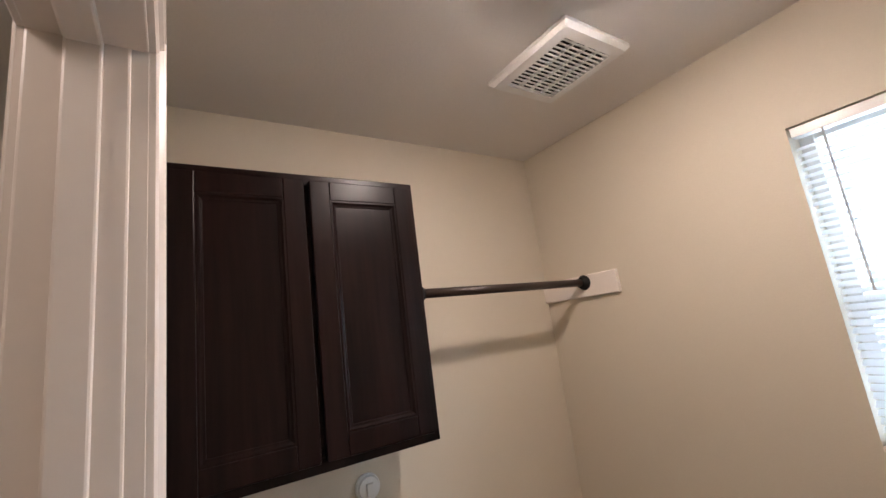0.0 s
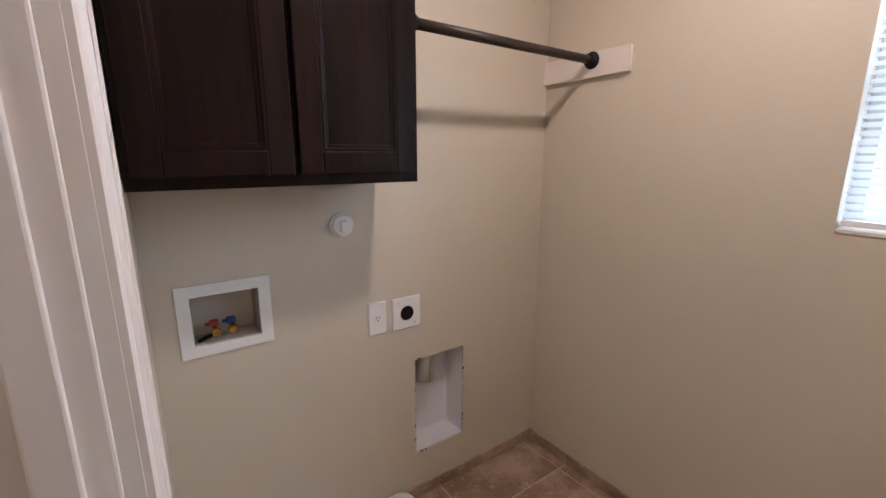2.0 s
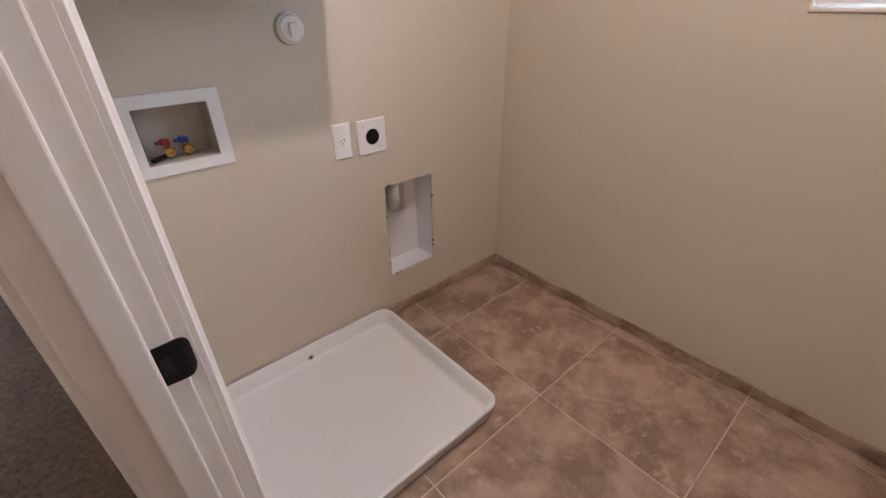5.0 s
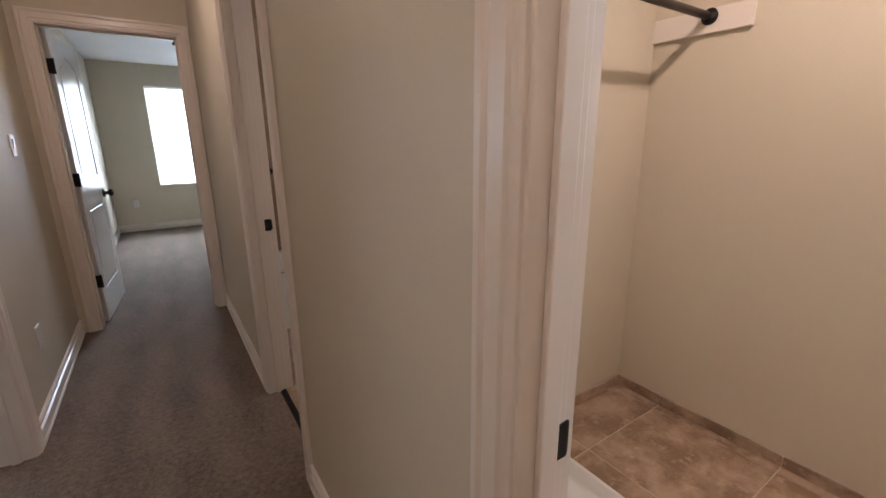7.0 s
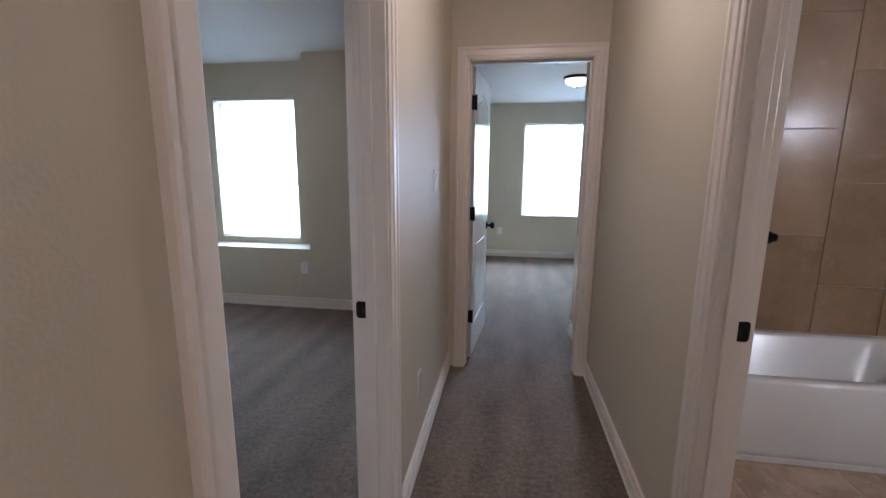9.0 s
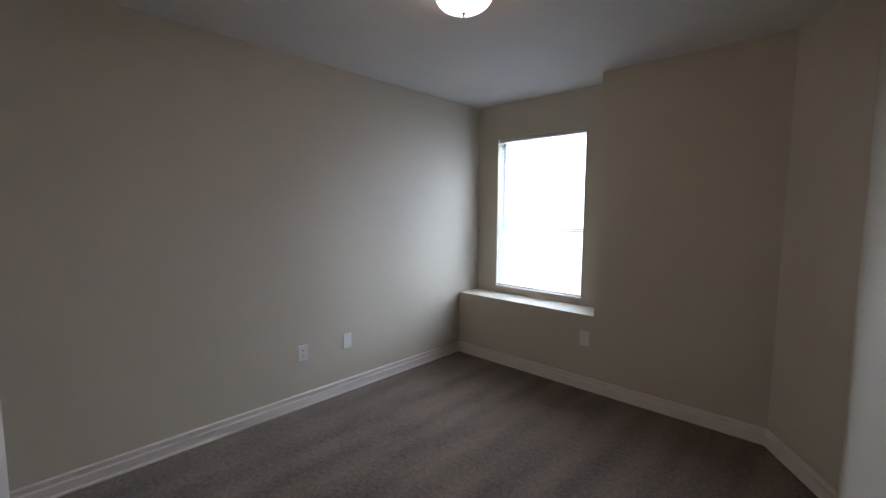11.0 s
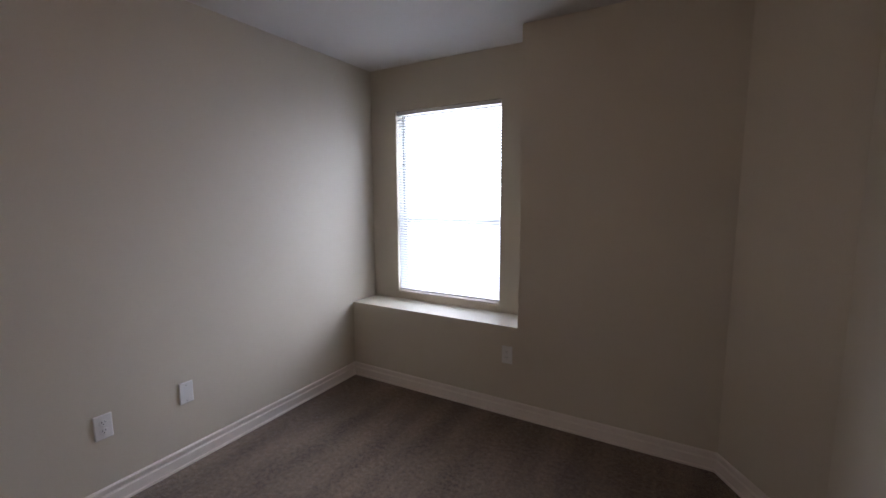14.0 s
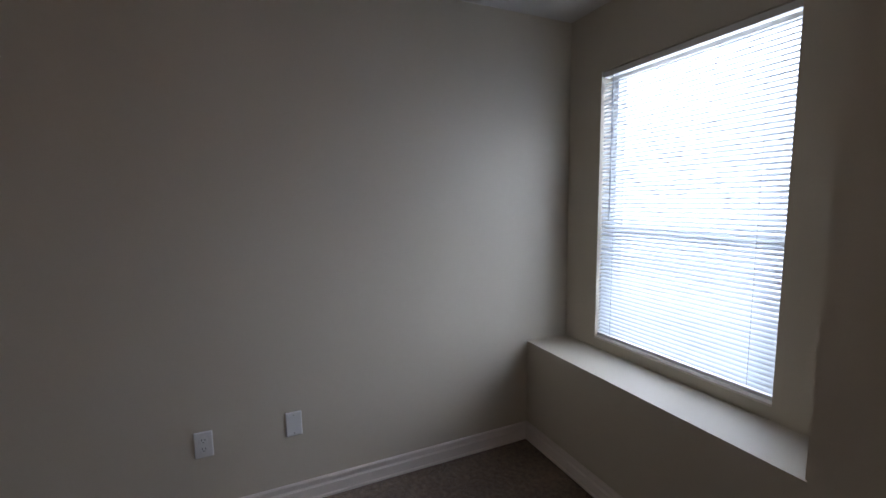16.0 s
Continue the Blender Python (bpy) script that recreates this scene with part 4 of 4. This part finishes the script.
def washer_pan():
    x0, x1, y0, y1, H = HRB + 0.008, 1.300, 0.738, LY - 0.004, 0.072
    p = thing("washer_pan", ((x0 + x1) / 2, (y0 + y1) / 2, 0), 0, "white plastic washing machine drain pan on the tiled floor", "drain pan")
    R = lambda i, z, r: rounded(x0 + i, x1 - i, y0 + i, y1 - i, r, z, 8)
    rings = [R(0.020, 0.003, 0.05), R(0.012, 0.006, 0.05), R(0.004, H - 0.012, 0.052), R(0.0, H - 0.010, 0.055), R(0.0, H - 0.003, 0.055), R(0.003, H, 0.054), R(0.012, H, 0.05), R(0.016, H - 0.003, 0.048),
             R(0.024, 0.020, 0.045), R(0.030, 0.011, 0.042), R(0.042, 0.009, 0.035)]
    part("tray", ring_loft(rings), PAN, p, smooth=True)
    part("drain_hole", lathe([(0.006, 0.0), (0.012, 0.0), (0.0125, 0.002), (0.006, 0.002)], (0.912, y1 - 0.030, 0.030), "-Y", 18), STEEL, p)
    # Solid plug, coloured as the shade inside the drain.
    part("drain_shade", rod((0.912, y1 - 0.026, 0.030), (0.912, y1 - 0.0305, 0.030), 0.0085, seg=14), HOLLOW_SHADE, p)


washer_pan()

# ---- hall, bedroom and far room plates ----
outlet((HL, 3.40, 1.295), 90, "switch", "white rocker light switch on the hall wall")
outlet((HL, 2.99, 0.375), 90, "blank", "white phone plate low on the hall wall")
outlet((BX, 3.350, 0.388), 90, "duplex", "white duplex outlet on the bedroom wall")
outlet((BX, 3.717, 0.395), 90, "blank", "white blank plate on the bedroom wall")
outlet((-2.094, BY, 0.405), 0, "duplex", "white duplex outlet below the window ledge")
outlet((-0.24, FY, 0.42), 0, "duplex", "white duplex outlet on the far bedroom wall")
outlet((HR + 0.012, 4.50, 1.20), -90, "switch", "white light switch inside the far bedroom")


# ---- bathroom ----
def bathtub():
    x0, x1, y0, y1, H = HRB + 0.012, 2.10, TUBY, BATHY - 0.001, 0.405
    t = thing("bathtub", ((x0 + x1) / 2, (y0 + y1) / 2, 0), 0, "white alcove bathtub with a plain apron", "bathtub")
    R = lambda i, z, r: rounded(x0 + i, x1 - i, y0 + i, y1 - i, r, z, 6)
    part("shell", ring_loft([R(0.006, 0.0, 0.008), R(0.0, 0.05, 0.008), R(0.0, H - 0.012, 0.010), R(0.004, H - 0.003, 0.012), R(0.012, H, 0.015), R(0.065, H, 0.10), R(0.075, H - 0.01, 0.10), R(0.13, 0.10, 0.12), R(0.17, 0.07, 0.12)]), TUB, t, smooth=True)
    part("apron_foot", box(x0 + 0.004, x1 - 0.004, y0 - 0.008, y0, 0.0, 0.028, 0.004), TUB, t)


bathtub()
hook = thing("robe_hook", (HRB, 2.475, 1.166), 0, "small black hook beside the bathroom doorway", "hook")
part("base", lathe([(0, 0), (0.016, 0), (0.016, 0.005), (0.007, 0.007), (0.006, 0.012), (0.011, 0.014), (0.011, 0.018), (0, 0.019)], (HRB + 0.019, 2.455, 1.166), "X", 16), BLACK, hook)
strip = thing("threshold_strip", (0.485, 2.13, 0), 0, "black metal carpet edge strip across the bathroom doorway", "threshold")
part("bar", sweep([(0.016, 0), (-0.016, 0), (-0.013, 0.006), (0.0, 0.009), (0.013, 0.006)], [(0.487, B_OPEN[0] + 0.008, -0.001), (0.487, B_OPEN[1] - 0.008, -0.001)]), BLACK, strip)

# ---- tiles, piece by piece ----
def tile_bed(name, bm, label):
    ob = structure(name, bm, GROUT, label)
    return ob


def lay(parent, x0, x1, y0, y1, z0, z1, mat, cache={}):
    """One floor or wall tile; alike tiles share a mesh."""
    size = (round(x1 - x0, 4), round(y1 - y0, 4), round(z1 - z0, 4), mat.name)
    if size not in cache:
        bm = box(-size[0] / 2, size[0] / 2, -size[1] / 2, size[1] / 2, -size[2] / 2, size[2] / 2, 0.0018, seg=1)
        me = bpy.data.meshes.new("tile")
        bm.to_mesh(me)
        bm.free()
        me.materials.append(mat)
        cache[size] = me
    t = new("tile", cache[size])
    t.parent = parent
    t.location = ((x0 + x1) / 2, (y0 + y1) / 2, (z0 + z1) / 2)
    return t


def cuts(lo, hi, first, pitch):
    c = [lo]
    x = first - pitch * math.ceil((first - lo) / pitch)
    while x < hi - 0.004:
        if x > lo + 0.004:
            c.append(x)
        x += pitch
    return c + [hi]


bed = tile_bed("floor_laundry", box(0.486, LX + 0.05, LY0 - 0.05, LY + 0.05, -0.12, -0.0035), "brown mottled ceramic tile floor with tan grout")
G = 0.0028
xs, ys = cuts(0.487, LX, 1.470, 0.511), cuts(LY0, LY, 1.209, 0.511)
for xa, xb in zip(xs, xs[1:]):
    for ya, yb in zip(ys, ys[1:]):
        lay(bed, xa + G, xb - G, ya + G, yb - G, -0.010, 0.0, TILE)
sk = tile_bed("skirting_laundry", box(LX - 0.004, LX - 0.0005, LY0, LY, -0.002, 0.050), "brown ceramic tile skirting")
for ya, yb in zip(ys, ys[1:]):
    lay(sk, LX - 0.011, LX - 0.002, ya + 0.0015, yb - 0.0015, 0.002, 0.052, TILE)
sk2 = tile_bed("skirting_laundry_back", box(HRB, LX - 0.012, LY - 0.004, LY - 0.0005, -0.002, 0.050), "brown ceramic tile skirting")
for xa, xb in zip(xs, xs[1:]):
    if xb > HRB + 0.01:
        lay(sk2, max(xa, HRB) + 0.0015, min(xb, LX - 0.012) - 0.0015, LY - 0.011, LY - 0.002, 0.002, 0.052, TILE)

bath = tile_bed("floor_bathroom", box(0.486, 2.62, LY + 0.13, BATHY + 0.02, -0.12, -0.0035), "tan ceramic tile bathroom floor")
rows = cuts(LY + 0.135, TUBY, 2.70, 0.25)
for i, (ya, yb) in enumerate(zip(rows, rows[1:])):
    xs2 = cuts(0.503, 2.6, 0.9 + 0.25 * (i % 2), 0.5)
    for xa, xb in zip(xs2, xs2[1:]):
        lay(bath, xa + G, xb - G, ya + G, yb - G, -0.010, 0.0, BATH_FLOOR)

sur = tile_bed("wall_tub_tiles", box(HRB, 2.6, BATHY + 0.006, BATHY + 0.011, 0.36, CH), "brown stone-look wall tiles above the tub")
cols = cuts(HRB + 0.001, 2.598, 1.33, 0.355)
for i, (xa, xb) in enumerate(zip(cols, cols[1:])):
    k = round((xa - 1.33) / 0.355)
    zs2 = cuts(0.407, CH - 0.001, 0.696 if k % 2 else 0.994, 0.6)
    for za, zb in zip(zs2, zs2[1:]):
        lay(sur, xa + 0.0018, xb - 0.0018, BATHY, BATHY + 0.0085, za + 0.0018, zb - 0.0018, BATH_TILE)
